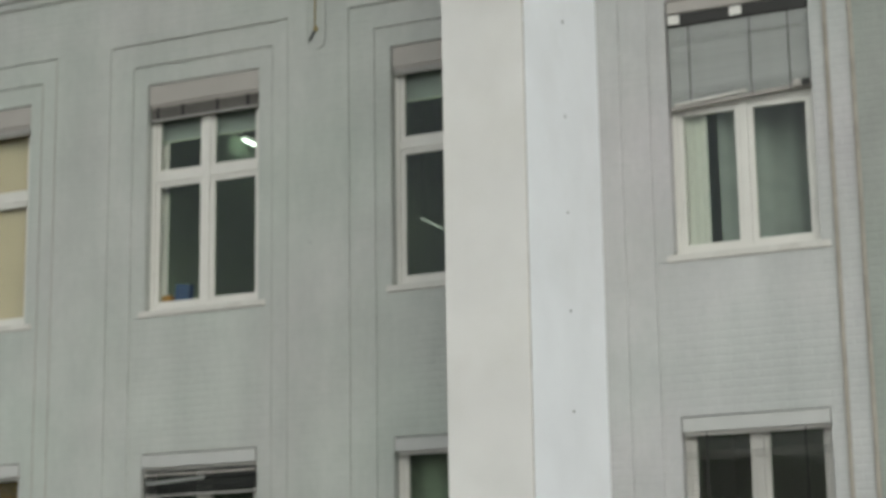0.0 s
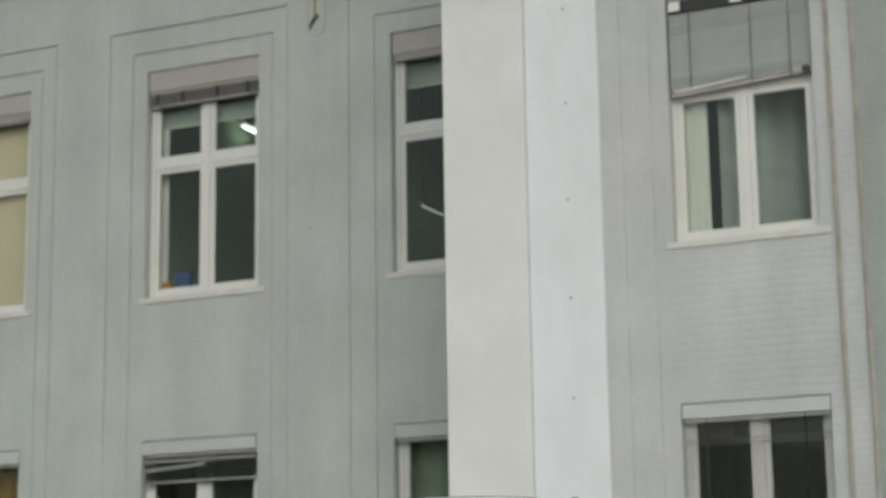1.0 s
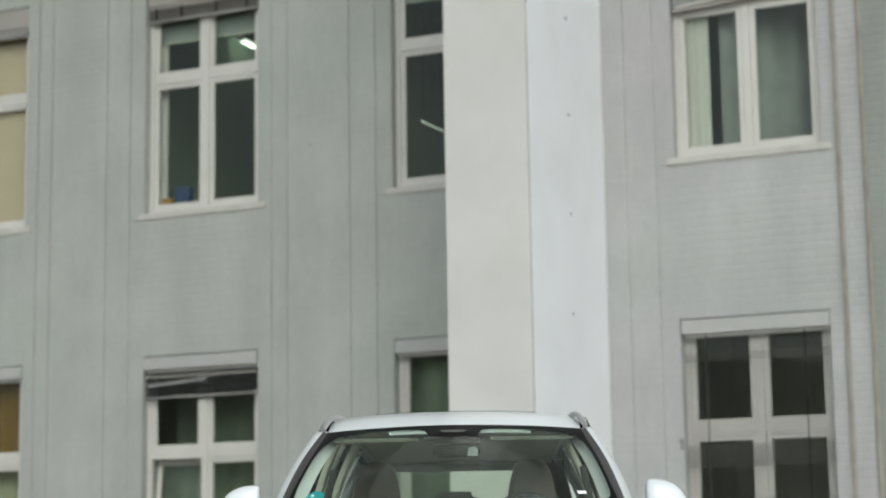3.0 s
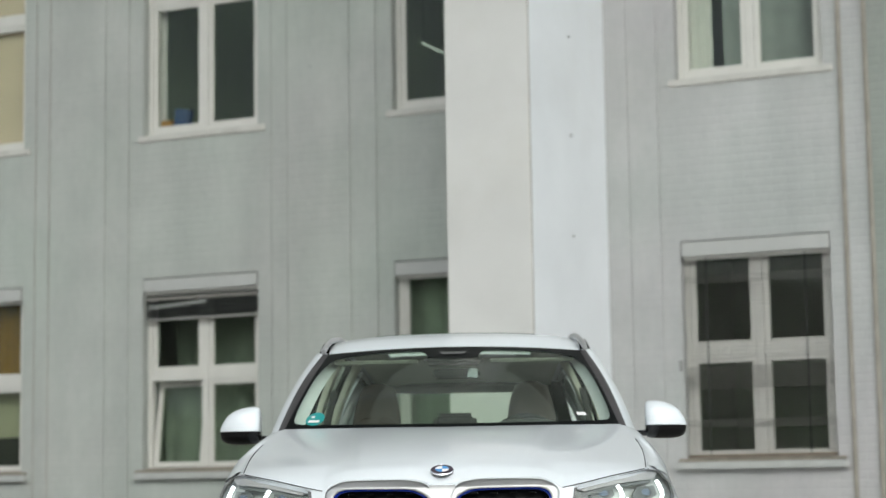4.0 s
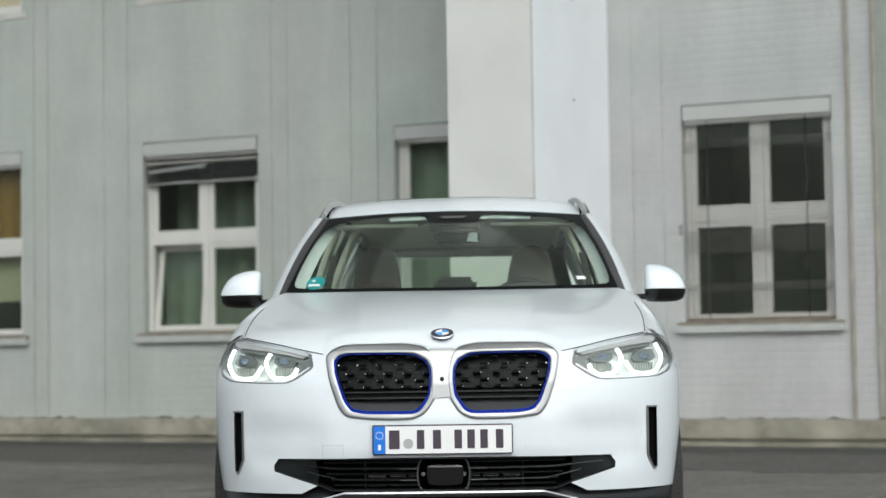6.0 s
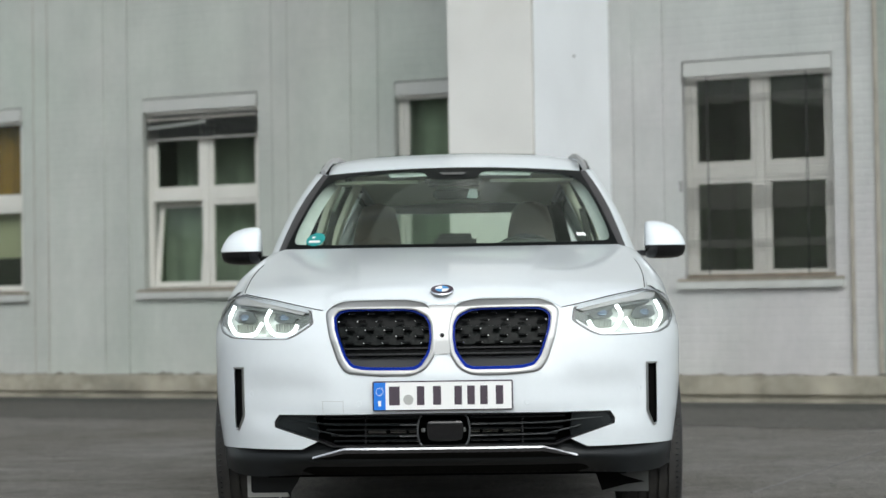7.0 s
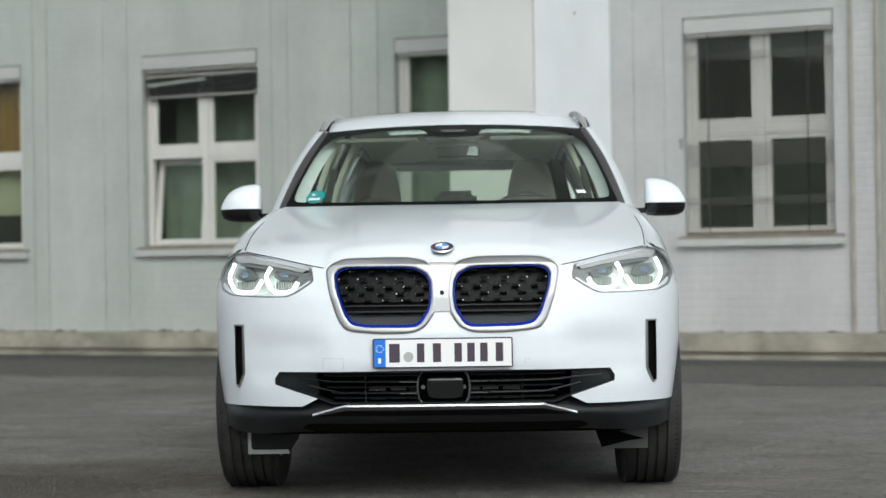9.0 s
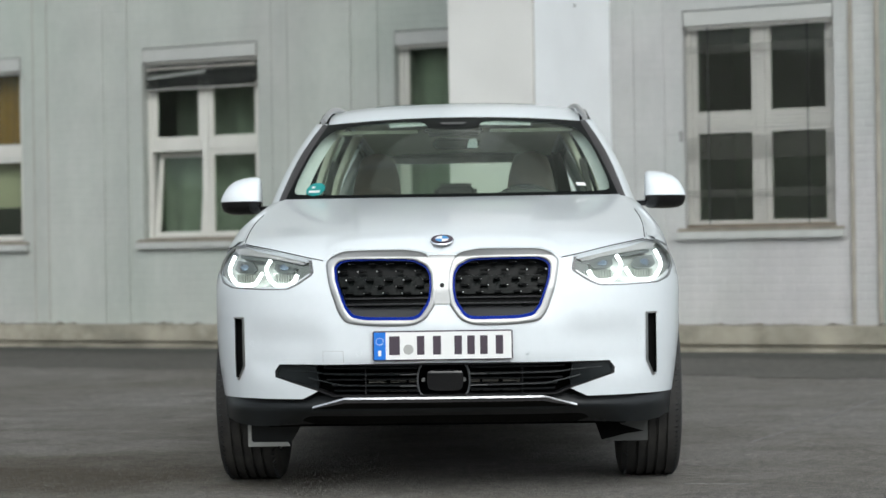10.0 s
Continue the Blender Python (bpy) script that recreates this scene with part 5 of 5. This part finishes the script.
# door mirrors
for s in (1, -1):
    xs = (0.884, 0.889, 0.902, 0.93, 0.965, 1.005, 1.035, 1.056, 1.066, 1.069)
    tops = (1.284, 1.294, 1.299, 1.299, 1.294, 1.280, 1.258, 1.226, 1.204, 1.192)
    lows = (1.140, 1.132, 1.128, 1.126, 1.125, 1.126, 1.130, 1.140, 1.158, 1.182)
    half_d = (0.055, 0.068, 0.078, 0.084, 0.082, 0.074, 0.062, 0.042, 0.025, 0.010)

    def shell(hi, lo_z, up):
        rings = []
        for x, z1, d in zip(xs, hi, half_d):
            ring = []
            for t in np.linspace(0, math.pi, 13):
                ring.append((s * x, 1.66 - d * math.cos(t), lo_z + (z1 - lo_z) * math.sin(t) ** 0.7))
            rings.append(ring)
        return loft(rings)
    cap = skin("door_mirror", shell(tops, 1.186, 1), PAINT, CAR, "white door mirror with a black lower shell", angle=50)
    skin("lower_shell", shell(lows, 1.1835, -1), GLOSSBLACK, cap, angle=50)
    skin("mirror_arm", tube([(s * 0.80, 1.70, 1.148), (s * 0.85, 1.68, 1.152), (s * 0.93, 1.66, 1.155)], 0.020, 8, 0.7), GLOSSBLACK, cap)
    part("mirror_glass", box_bm(min(s * 0.89, s * 1.04), max(s * 0.89, s * 1.04), 1.735, 1.742, 1.16, 1.27, 0.003), CHROME, cap)

# cabin
part("dashboard", box_bm(-0.74, 0.74, 1.42, 1.95, 0.80, 1.165, 0.05), DASH, CAR)
skin("instrument_hood", loft([[(0.345 + w * math.cos(t), y, 1.12 + h * math.sin(t) ** 0.8) for t in np.linspace(0, math.pi, 19)] for y, w, h in ((1.56, 0.26, 0.05), (1.62, 0.25, 0.085), (1.72, 0.24, 0.108), (1.84, 0.235, 0.112), (1.90, 0.225, 0.098))]), DASH, CAR)
b = bmesh.new()
ring = [[(0.34 + (0.178 + 0.016 * math.cos(p)) * math.cos(t), 0.016 * math.sin(p), (0.178 + 0.016 * math.cos(p)) * math.sin(t)) for p in (2 * math.pi * j / 8 for j in range(8))] for t in np.linspace(0, 2 * math.pi, 33)]
b = loft(ring, caps=False)
bmesh.ops.remove_doubles(b, verts=b.verts, dist=1e-5)
bmesh.ops.transform(b, matrix=pose(0, 1.93, 1.085, -24), verts=b.verts)
sw = skin("steering_wheel", b, PLASTIC, CAR)
b = box_bm(0.26, 0.42, -0.03, 0.02, -0.06, 0.06, 0.02)
bmesh.ops.transform(b, matrix=pose(0, 1.93, 1.085, -24), verts=b.verts)
skin("wheel_hub", b, PLASTIC, sw)
b = box_bm(0.175, 0.505, -0.012, 0.012, -0.02, 0.02, 0.008)
bmesh.ops.transform(b, matrix=pose(0, 1.935, 1.085, -24), verts=b.verts)
skin("wheel_spoke", b, PLASTIC, sw)


def rounded_back(cx, y, half_w, z0, z1, deep, top_w):
    rings = []
    for t in np.linspace(0, 1, 12):
        z = lerp(z0, z1, t)
        w = lerp(half_w, top_w, t ** 2.5) * (1 if t < 0.9 else math.sqrt(max(0.02, 1 - ((t - 0.9) / 0.1) ** 2 * 0.8)))
        rings.append([(cx + w * math.copysign(abs(math.cos(a)) ** 0.5, math.cos(a)), y + 0.22 * t * 0.6 + deep * math.copysign(abs(math.sin(a)) ** 0.6, math.sin(a)), z) for a in (2 * math.pi * j / 20 for j in range(20))])
    return loft(rings)


for cx in (-0.405, 0.375):
    st = skin("front_seat", rounded_back(cx, 2.42, 0.25, 0.55, 1.27, 0.07, 0.15), LEATHER, CAR, "brown leather front seat with a headrest", angle=70)
    skin("headrest", rounded_back(cx, 2.50, 0.125, 1.15, 1.448, 0.05, 0.072), LEATHER, st, angle=70)
    skin("seat_cushion", box_bm(cx - 0.25, cx + 0.25, 1.95, 2.5, 0.48, 0.64, 0.05), LEATHER, st)
rb = skin("rear_bench", box_bm(-0.66, 0.66, 3.28, 3.45, 0.55, 1.15, 0.06), LEATHER, CAR)
for cx, hw, z1 in ((-0.45, 0.10, 1.29), (-0.03, 0.118, 1.318), (0.45, 0.10, 1.29)):
    skin("headrest", box_bm(cx - hw, cx + hw, 3.32, 3.42, 1.13, z1, 0.03), PLASTIC, rb)
part("underbody", box_bm(-0.62, 0.62, 1.34, 4.3, 0.188, 0.30, 0.02), DEEP, CAR, "black underbody tray")
part("front_tray", box_bm(-0.60, 0.60, 0.5, 1.34, 0.26, 0.30, 0.01), DEEP, CAR)
part("cargo_cover", box_bm(-0.6, 0.6, 3.45, 4.45, 1.06, 1.08), DASH, CAR)
part("cabin_floor", box_bm(-0.76, 0.76, 1.3, 4.4, 0.28, 0.46), DASH, CAR)
skin("rear_view_mirror", box_bm(-0.10, 0.125, 2.03, 2.06, 1.432, 1.488, 0.015), GLOSSBLACK, CAR)
b = bmesh.new()
b.faces.new([b.verts.new((x, 2.026, z)) for x, z in ((0.062, 1.440), (0.112, 1.437), (0.116, 1.462), (0.108, 1.483), (0.075, 1.481))])
part("mirror_pane", fold(b, (0, 0.003, 0)), MIRRORFACE, CAR)
sh = skin("sensor_housing", box_bm(-0.14, 0.14, 1.98, 2.16, 1.50, 1.55, 0.02), PLASTIC, CAR)
b = bmesh.new()
b.faces.new([b.verts.new(screen_at(u, v) + Vector((0, -0.007, 0.005))) for u, v in ((0.462, 0.865), (0.538, 0.865), (0.553, 0.905), (0.447, 0.905))])
part("camera_window", b, GREYPLASTIC, sh, "grey glazed window of the sensor housing")
for s in (1, -1):
    skin("sun_visor", box_bm(min(s * 0.17, s * 0.58), max(s * 0.17, s * 0.58), 2.06, 2.22, 1.515, 1.530, 0.007), VISOR, CAR)
    part("seat_belt", tube([(s * 0.645, 2.82, 1.42), (s * 0.69, 2.81, 1.2), (s * 0.73, 2.80, 0.9)], 0.018, 6, 0.2), DASH, CAR)


def on_screen(cu, cv, ru, rv, n=24):
    b = bmesh.new()
    b.faces.new([b.verts.new(screen_at(cu + ru * math.cos(t), cv + rv * math.sin(t)) + Vector((0, -0.003, 0.002))) for t in (2 * math.pi * i / n for i in range(n))])
    return b


stk = part("windscreen_sticker", on_screen(0.082, 0.100, 0.029, 0.070), TEAL, CAR, "round teal emissions sticker")
b = bmesh.new()
for u0, u1, v0, v1 in ((0.064, 0.099, 0.060, 0.084), (0.069, 0.079, 0.108, 0.128)):
    b.faces.new([b.verts.new(screen_at(u, v) + Vector((0, -0.006, 0.004))) for u, v in ((u0, v0), (u1, v0), (u1, v1), (u0, v1))])
part("sticker_field", b, PLATEWHITE, stk)
b = bmesh.new()
b.faces.new([b.verts.new(screen_at(u, v) + Vector((0, -0.003, 0.002))) for u, v in ((0.885, 0.095), (0.913, 0.095), (0.911, 0.13), (0.883, 0.13))])
part("windscreen_label", b, PLATEWHITE, CAR)


# unseen walls behind the camera and roof overhead, added to shape light and reflections
ob = boxes("unseen_roof", [(-32, 26, -17.5, -1.3, 23.0, 23.35)] + [(-32, 26, y, y + 0.3, 22.5, 23.0) for y in (-17.2, -12.7, -8.2, -3.7)], OPPOSITE)
ob.matrix_world = FAC
tagged(ob, "plain unseen high roof added over the yard to hold back sky light", "roof", kind="structure")
ob = boxes("wall_opposite", [(-60, 12, -30.5, -30, 0, 7.5), (12, 46, -30.5, -30, 0, 4.5), (46, 46.5, -30, 40, 0, 4.5), (-18, -17.5, -30, 14, 0, 6)], OPPOSITE)
tagged(ob, "plain unseen beige wall added around the yard to shape the light", "wall", kind="structure")


# ---------------------------------------------------------------- things on and behind the facade
def curtain(name, n, z0, x0, x1, z1, z2, mat, label, depth=0.28, waves=9, amp=0.025, slant=0.0):
    """A hanging cloth in folds behind a window, x from the bay's middle; slant sets its far end deeper."""
    w = empty(name, FAC @ pose(bay(n), depth, z0))
    bm = grid(waves * 6, 2, lambda u, v: (lerp(x0, x1, u), amp * math.sin(u * waves * 2 * math.pi) + 0.3 * amp * math.sin(u * 17) + slant * u, lerp(z1, z2, v)))
    skin("cloth", bm, mat, w)
    part("curtain_rod", tube([(x0 - 0.03, 0, z2 + 0.01), (x1 + 0.03, slant, z2 + 0.01)], 0.01, 6), PVC, w)
    return tagged(w, label, "curtain")


def blind_box(n, floor):
    z0, z1 = (3.0, 3.136) if floor == 0 else (7.085 if n == 2 else 6.985, 7.210)
    y = -0.02 if floor == 0 else 0.012
    b = empty("blind_box", FAC @ pose(bay(n), 0, z0))
    boxes("cover", [(-OPEN + 0.016, OPEN - 0.006, y, 0.085, 0.0, z1 - z0)], BOX if floor else LINTEL, b, bevel=0.004)
    boxes("lower_channel", [(-OPEN + 0.02, OPEN - 0.02, 0.03, 0.08, -0.03, -0.001)], BOX if floor else PVC, b, bevel=0.003)
    return tagged(b, "painted blind box over a window", "blind box", group="blind boxes of the facade")


def stacked_blind(n, floor, drop, mat, straps, label, slope=0.0, slats=9):
    """A raised outside blind, its slats lying on one another under the box."""
    top = (3.0, 6.985)[floor] - 0.03
    b = empty("raised_blind", FAC @ pose(bay(n), 0.05, top))
    me = None
    for i in range(slats):
        z = -drop * (i + 0.5) / slats
        if me is None:
            s = boxes("slat", [(-OPEN + 0.03, OPEN - 0.03, -0.03, 0.03, -0.006, 0.006)], mat, b, bevel=0.003)
            me = s.data
        else:
            s = new("slat", me)
            s.parent = b
        s.matrix_local = pose(0, 0, z, random.uniform(-12, 12), slope * (i / slats) + random.uniform(-0.25, 0.25), 0)
    for x in straps:
        boxes("strap", [(x - 0.017, x + 0.017, -0.036, -0.034, -drop, 0)], CORD, b)
    boxes("bottom_rail", [(-OPEN + 0.03, OPEN - 0.03, -0.03, 0.03, -drop - 0.022, -drop - 0.002)], SLAT, b, bevel=0.004)
    return tagged(b, label, "blind")


for n in BAYS:
    for fl in (0, 1):
        blind_box(n, fl)
stacked_blind(0, 1, 0.13, MIDSLAT, (-0.58, -0.26, 0.18, 0.56), "raised grey slatted blind with dark straps over a window")
b = stacked_blind(0, 0, 0.25, DARKSLAT, (), "raised dark slatted blind hanging crooked over a window", slope=-2.2, slats=11)
ob = boxes("loose_slat", [(-0.36, 0.36, -0.004, 0.004, -0.016, 0.016)], PALESLAT, b, "pale bent slat hanging loose")
ob.matrix_local = pose(-0.28, -0.046, -0.115, 20, -3.5, 0)
boxes("sagging_rail", [(-OPEN + 0.03, OPEN - 0.03, -0.042, -0.036, -0.055, -0.035)], BOX, b)
stacked_blind(-1, 1, 0.05, SLAT, (), "raised grey slatted blind tucked under its box", slats=3)
stacked_blind(1, 1, 0.02, SLAT, (), "raised grey slatted blind tucked under its box", slats=2)

# closed blind, half lowered
b = empty("lowered_blind", FAC @ pose(bay(2), 0.045, 6.985))
me = None
for i in range(19):
    z = -0.03 - 0.0415 * (i + 0.5)
    if me is None:
        s = boxes("slat", [(-OPEN + 0.02, OPEN - 0.02, -0.024, 0.024, -0.0012, 0.0012)], PALESLAT, b)
        me = s.data
    else:
        s = new("slat", me)
        s.parent = b
    s.matrix_local = pose(0, 0, z + random.uniform(-0.002, 0.002), 73 + random.uniform(-7, 7), -0.1 * i + random.uniform(-0.12, 0.12), 0)
for x in (-0.476, 0.126, 0.50):
    boxes("cord", [(x - 0.0035, x + 0.0035, -0.032, -0.028, -0.83, -0.01)], CORD, b)
r = boxes("bottom_rail", [(-OPEN + 0.02, OPEN - 0.02, -0.03, 0.03, -0.018, 0.018)], BOX, b, bevel=0.006)
r.matrix_local = pose(0, 0, -0.822, 0, -3.1, 0)
r = boxes("bent_slat", [(-0.36, 0.36, -0.005, 0.005, -0.012, 0.012)], PVC, b, "pale bent slat caught on the rail", bevel=0.003)
r.matrix_local = pose(-0.28, -0.040, -0.800, 15, -4.6, 0)
boxes("end_clip", [(0.52, 0.60, -0.045, -0.032, -0.80, -0.735)], BOX, b, bevel=0.004)
boxes("end_clip", [(0.61, 0.68, -0.045, -0.032, -0.81, -0.74)], CORD, b, bevel=0.004)
for i in range(4):
    s = new("slat", me)
    s.parent = b
    s.matrix_local = pose(0, 0, -0.785 - 0.010 * i, random.uniform(-25, 25), -2.4 - 0.5 * i, 0)
# near-black bar stands for the shade inside the open box
boxes("recess_shade", [(-OPEN + 0.02, OPEN - 0.02, -0.02, 0.03, -0.03, 0.095)], CORD, b)
for x in (-0.62, 0.0):
    boxes("bracket", [(x - 0.06, x + 0.06, -0.036, -0.021, -0.01, 0.085)], PVC, b, bevel=0.004)
tagged(b, "half-lowered closed grey slatted blind with dark cords", "blind")

# open blind, fully lowered, with slats bunched in places
b = empty("lowered_blind", FAC @ pose(bay(2), 0.045, 3.0))
me = None
z, i = -0.04, 0
while z > -1.82:
    if me is None:
        s = boxes("slat", [(-OPEN + 0.015, OPEN - 0.015, -0.0045, 0.0045, -0.0006, 0.0006)], THINSLAT, b)
        me = s.data
    else:
        s = new("slat", me)
        s.parent = b
    bunch = any(a < -z < c for a, c in ((0.15, 0.24), (1.01, 1.22), (1.50, 1.58)))
    s.matrix_local = pose(0, 0, z, (42 if bunch else 32) + random.uniform(-3, 3), random.uniform(-0.15, 0.15), 0)
    z -= 0.019 if bunch else 0.035
    i += 1
for x in (-0.47, 0.46):
    boxes("cord", [(x - 0.005, x + 0.005, -0.030, -0.026, -1.84, -0.01)], CORD, b)
boxes("bottom_rail", [(-OPEN + 0.015, OPEN - 0.015, -0.025, 0.025, -1.86, -1.83)], OLDWOOD, b, bevel=0.004)
tagged(b, "fully lowered open slatted blind before a window", "blind")

# rooms behind the windows
for n in BAYS:
    c = bay(n)
    for fl, (za, zb) in enumerate(((0.5, 3.55), (3.9, 7.55))):
        mat = ROOM_WARM if n == -1 else ROOM
        w = boxes("room_%d" % (2 * (n + 3) + fl + 1), [(c - 1.45, c + 1.45, 4.0, 4.1, za, zb), (c - 1.48, c - 1.38, BACK, 4.0, za, zb), (c + 1.38, c + 1.48, BACK, 4.0, za, zb),
                   (c - 1.38, c + 1.38, BACK, 4.0, za - 0.1, za), (c - 1.38, c + 1.38, BACK, 4.0, zb, zb + 0.1)], mat)
        w.matrix_world = FAC
        tagged(w, "plain painted office room behind a window", "room", kind="structure")
b = empty("ceiling_lamp", FAC @ pose(-3.99, 3.1, 7.38, 0, 0, 90))
for y in (-0.016, 0.016):
    part("tube", tube([(-0.20, y, 0), (0.20, y, 0)], 0.005, 8), TUBE, b)
boxes("fitting", [(-0.25, 0.25, -0.05, 0.05, 0.03, 0.17)], PVC, b, bevel=0.01)
tagged(b, "lit fluorescent tube lamp under the ceiling", "lamp")
# made-up tube that draws the streak reflected in this pane
b = empty("streak_tube", FAC @ pose(-1.0, 2.05, 5.8, 0, 0, 90))
part("tube", tube([(-0.30, 0, 0), (0.30, 0, 0)], 0.006, 8), DIMTUBE, b)
for x in (-0.25, 0.25):
    part("wire", tube([(x, 0, 0.01), (x, 0, 1.75)], 0.003, 4), CORD, b)
tagged(b, "glowing tube on thin wires, added for a streak reflected in the pane", "lamp")
curtain("curtain", 2, 4.69, -0.66, -0.39, 0.0, 2.2, CURTAIN, "pale curtain drawn aside behind the glass", depth=0.21, waves=3, amp=0.005)
curtain("curtain", 0, 4.69, -0.68, -0.56, 0.0, 2.2, CURTAIN, "narrow pale curtain drawn aside behind the glass", depth=0.24, waves=2, amp=0.012)
curtain("curtain", 2, 4.69, -0.30, 0.70, 0.0, 2.2, DRAPE, "grey drape in soft folds behind the glass", depth=0.27, waves=4, amp=0.022, slant=0.55)
curtain("curtain", -1, 1.10, -0.70, 0.70, 1.05, 1.95, BROWN, "brown curtain behind the upper panes", waves=7)
# three cloths added to stand in for reflections in the ground-floor panes
curtain("curtain", 0, 1.10, -0.70, 0.70, 0.0, 1.02, PANECLOTH, "grey-green cloth added for reflections in the lower panes", depth=0.42, waves=4, amp=0.03)
curtain("curtain", 0, 1.10, -0.70, 0.75, 0.95, 1.85, PANECLOTH, "grey-green cloth set deep, added for reflections in the upper panes", depth=0.66, waves=3, amp=0.05, slant=-0.12)
curtain("curtain", 1, 1.10, -0.70, 0.70, 0.0, 1.95, PANECLOTH, "grey-green cloth added for reflections in the ground floor glass", depth=0.30, waves=5, amp=0.03)
b = empty("roller_shade", FAC @ pose(bay(-1), 0.20, 4.69))
boxes("cloth", [(-0.70, 0.70, 0, 0.004, 0.0, 2.35)], SHADE, b)
boxes("roller", [(-0.70, 0.70, -0.03, 0.03, 2.35, 2.41)], PVC, b, bevel=0.01)
tagged(b, "lowered beige roller shade behind the glass", "shade")
for n, z0, z1 in ((0, 6.62, 7.0), (1, 6.68, 7.0)):
    b = empty("roller_shade", FAC @ pose(bay(n), 0.22, z0))
    boxes("cloth", [(-0.70, 0.70, 0, 0.004, 0.0, z1 - z0)], DRAPE, b)
    boxes("hem_bar", [(-0.70, 0.70, -0.006, 0.010, -0.02, 0.0)], PVC, b)
    tagged(b, "pale roller shade a little way down behind the upper panes", "shade")
b = empty("folding_screen", FAC @ pose(bay(-1), 0.30, 1.10))
boxes("panel", [(-0.70, 0.70, 0, 0.03, 0.42, 0.93)], CREAM, b)
boxes("panel", [(-0.70, 0.70, 0, 0.03, 0.0, 0.42)], CORD, b)
tagged(b, "cream and black screen behind the lower panes", "screen")
ob = boxes("binder", [(-0.45, -0.27, 0.18, 0.28, 0.0, 0.20)], BINDER, bevel=0.006)
ob.matrix_world = FAC @ pose(bay(0), 0, 4.75) @ pose(0, 0, 0, 0, 6, 0)
tagged(ob, "dark blue office binder on the inner sill", "binder")
ob = boxes("carton", [(-0.60, -0.48, 0.18, 0.28, 0.0, 0.13)], ORANGE, bevel=0.004)
ob.matrix_world = FAC @ pose(bay(0), 0, 4.75)
tagged(ob, "small orange carton on the inner sill", "carton")
ob = boxes("inner_sill", [(-OPEN, OPEN, 0.171, 0.40, -0.03, 0.0)], PVC, bevel=0.004)
ob.matrix_world = FAC @ pose(bay(0), 0, 4.75)
tagged(ob, "white inner window sill", "sill", kind="structure")

# wall fittings
b = empty("cable_loop", FAC @ pose(-1.36, -D2, 7.4))
part("cable", tube([(0, -0.015, 0.12), (0.005, -0.015, 0.5), (0, -0.015, 0.95)], 0.009, 6), BRASS, b)
part("guard", tube([(-0.09, -0.006, 0.95), (-0.09, -0.006, 0.02), (-0.07, -0.006, -0.06), (0.02, -0.006, -0.10), (0.10, -0.006, -0.06), (0.12, -0.006, 0.02), (0.12, -0.006, 0.95)], 0.007, 6), WALL, b)
c = bmesh.new()
bmesh.ops.create_uvsphere(c, u_segments=12, v_segments=8, radius=0.028, matrix=Matrix.Translation((0.02, -0.028, 0.12)))
skin("clamp", c, BRASS, b)
part("hook", tube([(0.0, -0.02, 0.10), (-0.03, -0.03, 0.04), (-0.05, -0.03, 0.0)], 0.012, 6), CORD, b)
tagged(b, "brass cable end with a clamp on the wall", "cable")
ob = boxes("junction_box", [(-0.05, 0.05, -0.05, 0, -0.17, 0.17)], GREYBOX, bevel=0.01)
ob.matrix_world = FAC @ pose(-1.60, -D1 - 0.001, 1.62)
tagged(ob, "small grey junction box on the wall", "box")
me = None
for off, z in BOLTS:
    if me is None:
        c = bmesh.new()
        bmesh.ops.create_uvsphere(c, u_segments=8, v_segments=6, radius=0.012)
        ob = part("anchor_bolt", c, GREYBOX)
        me = ob.data
    else:
        ob = new("anchor_bolt", me)
    ob.matrix_world = FAC @ pose(1.792, -off, z)
    tagged(ob, "small rusty anchor bolt in the rendered pier", "bolt", group="anchor bolts on the pier")
ob = new("anchor_bolt", me)
ob.matrix_world = FAC @ pose(-1.42, -D2, 5.23)
tagged(ob, "small rusty anchor bolt in the painted wall", "bolt")
b = empty("wall_hook", FAC @ pose(2.457, 0, 1.99))
part("plate", box_bm(-0.018, 0.018, -0.012, 0.0, -0.05, 0.05, 0.004), GREYBOX, b)
part("hook", tube([(0, -0.010, 0.02), (0, -0.05, 0.015), (0.0, -0.06, 0.04)], 0.008, 6), GREYBOX, b)
tagged(b, "small grey metal hook beside the window frame", "hook")
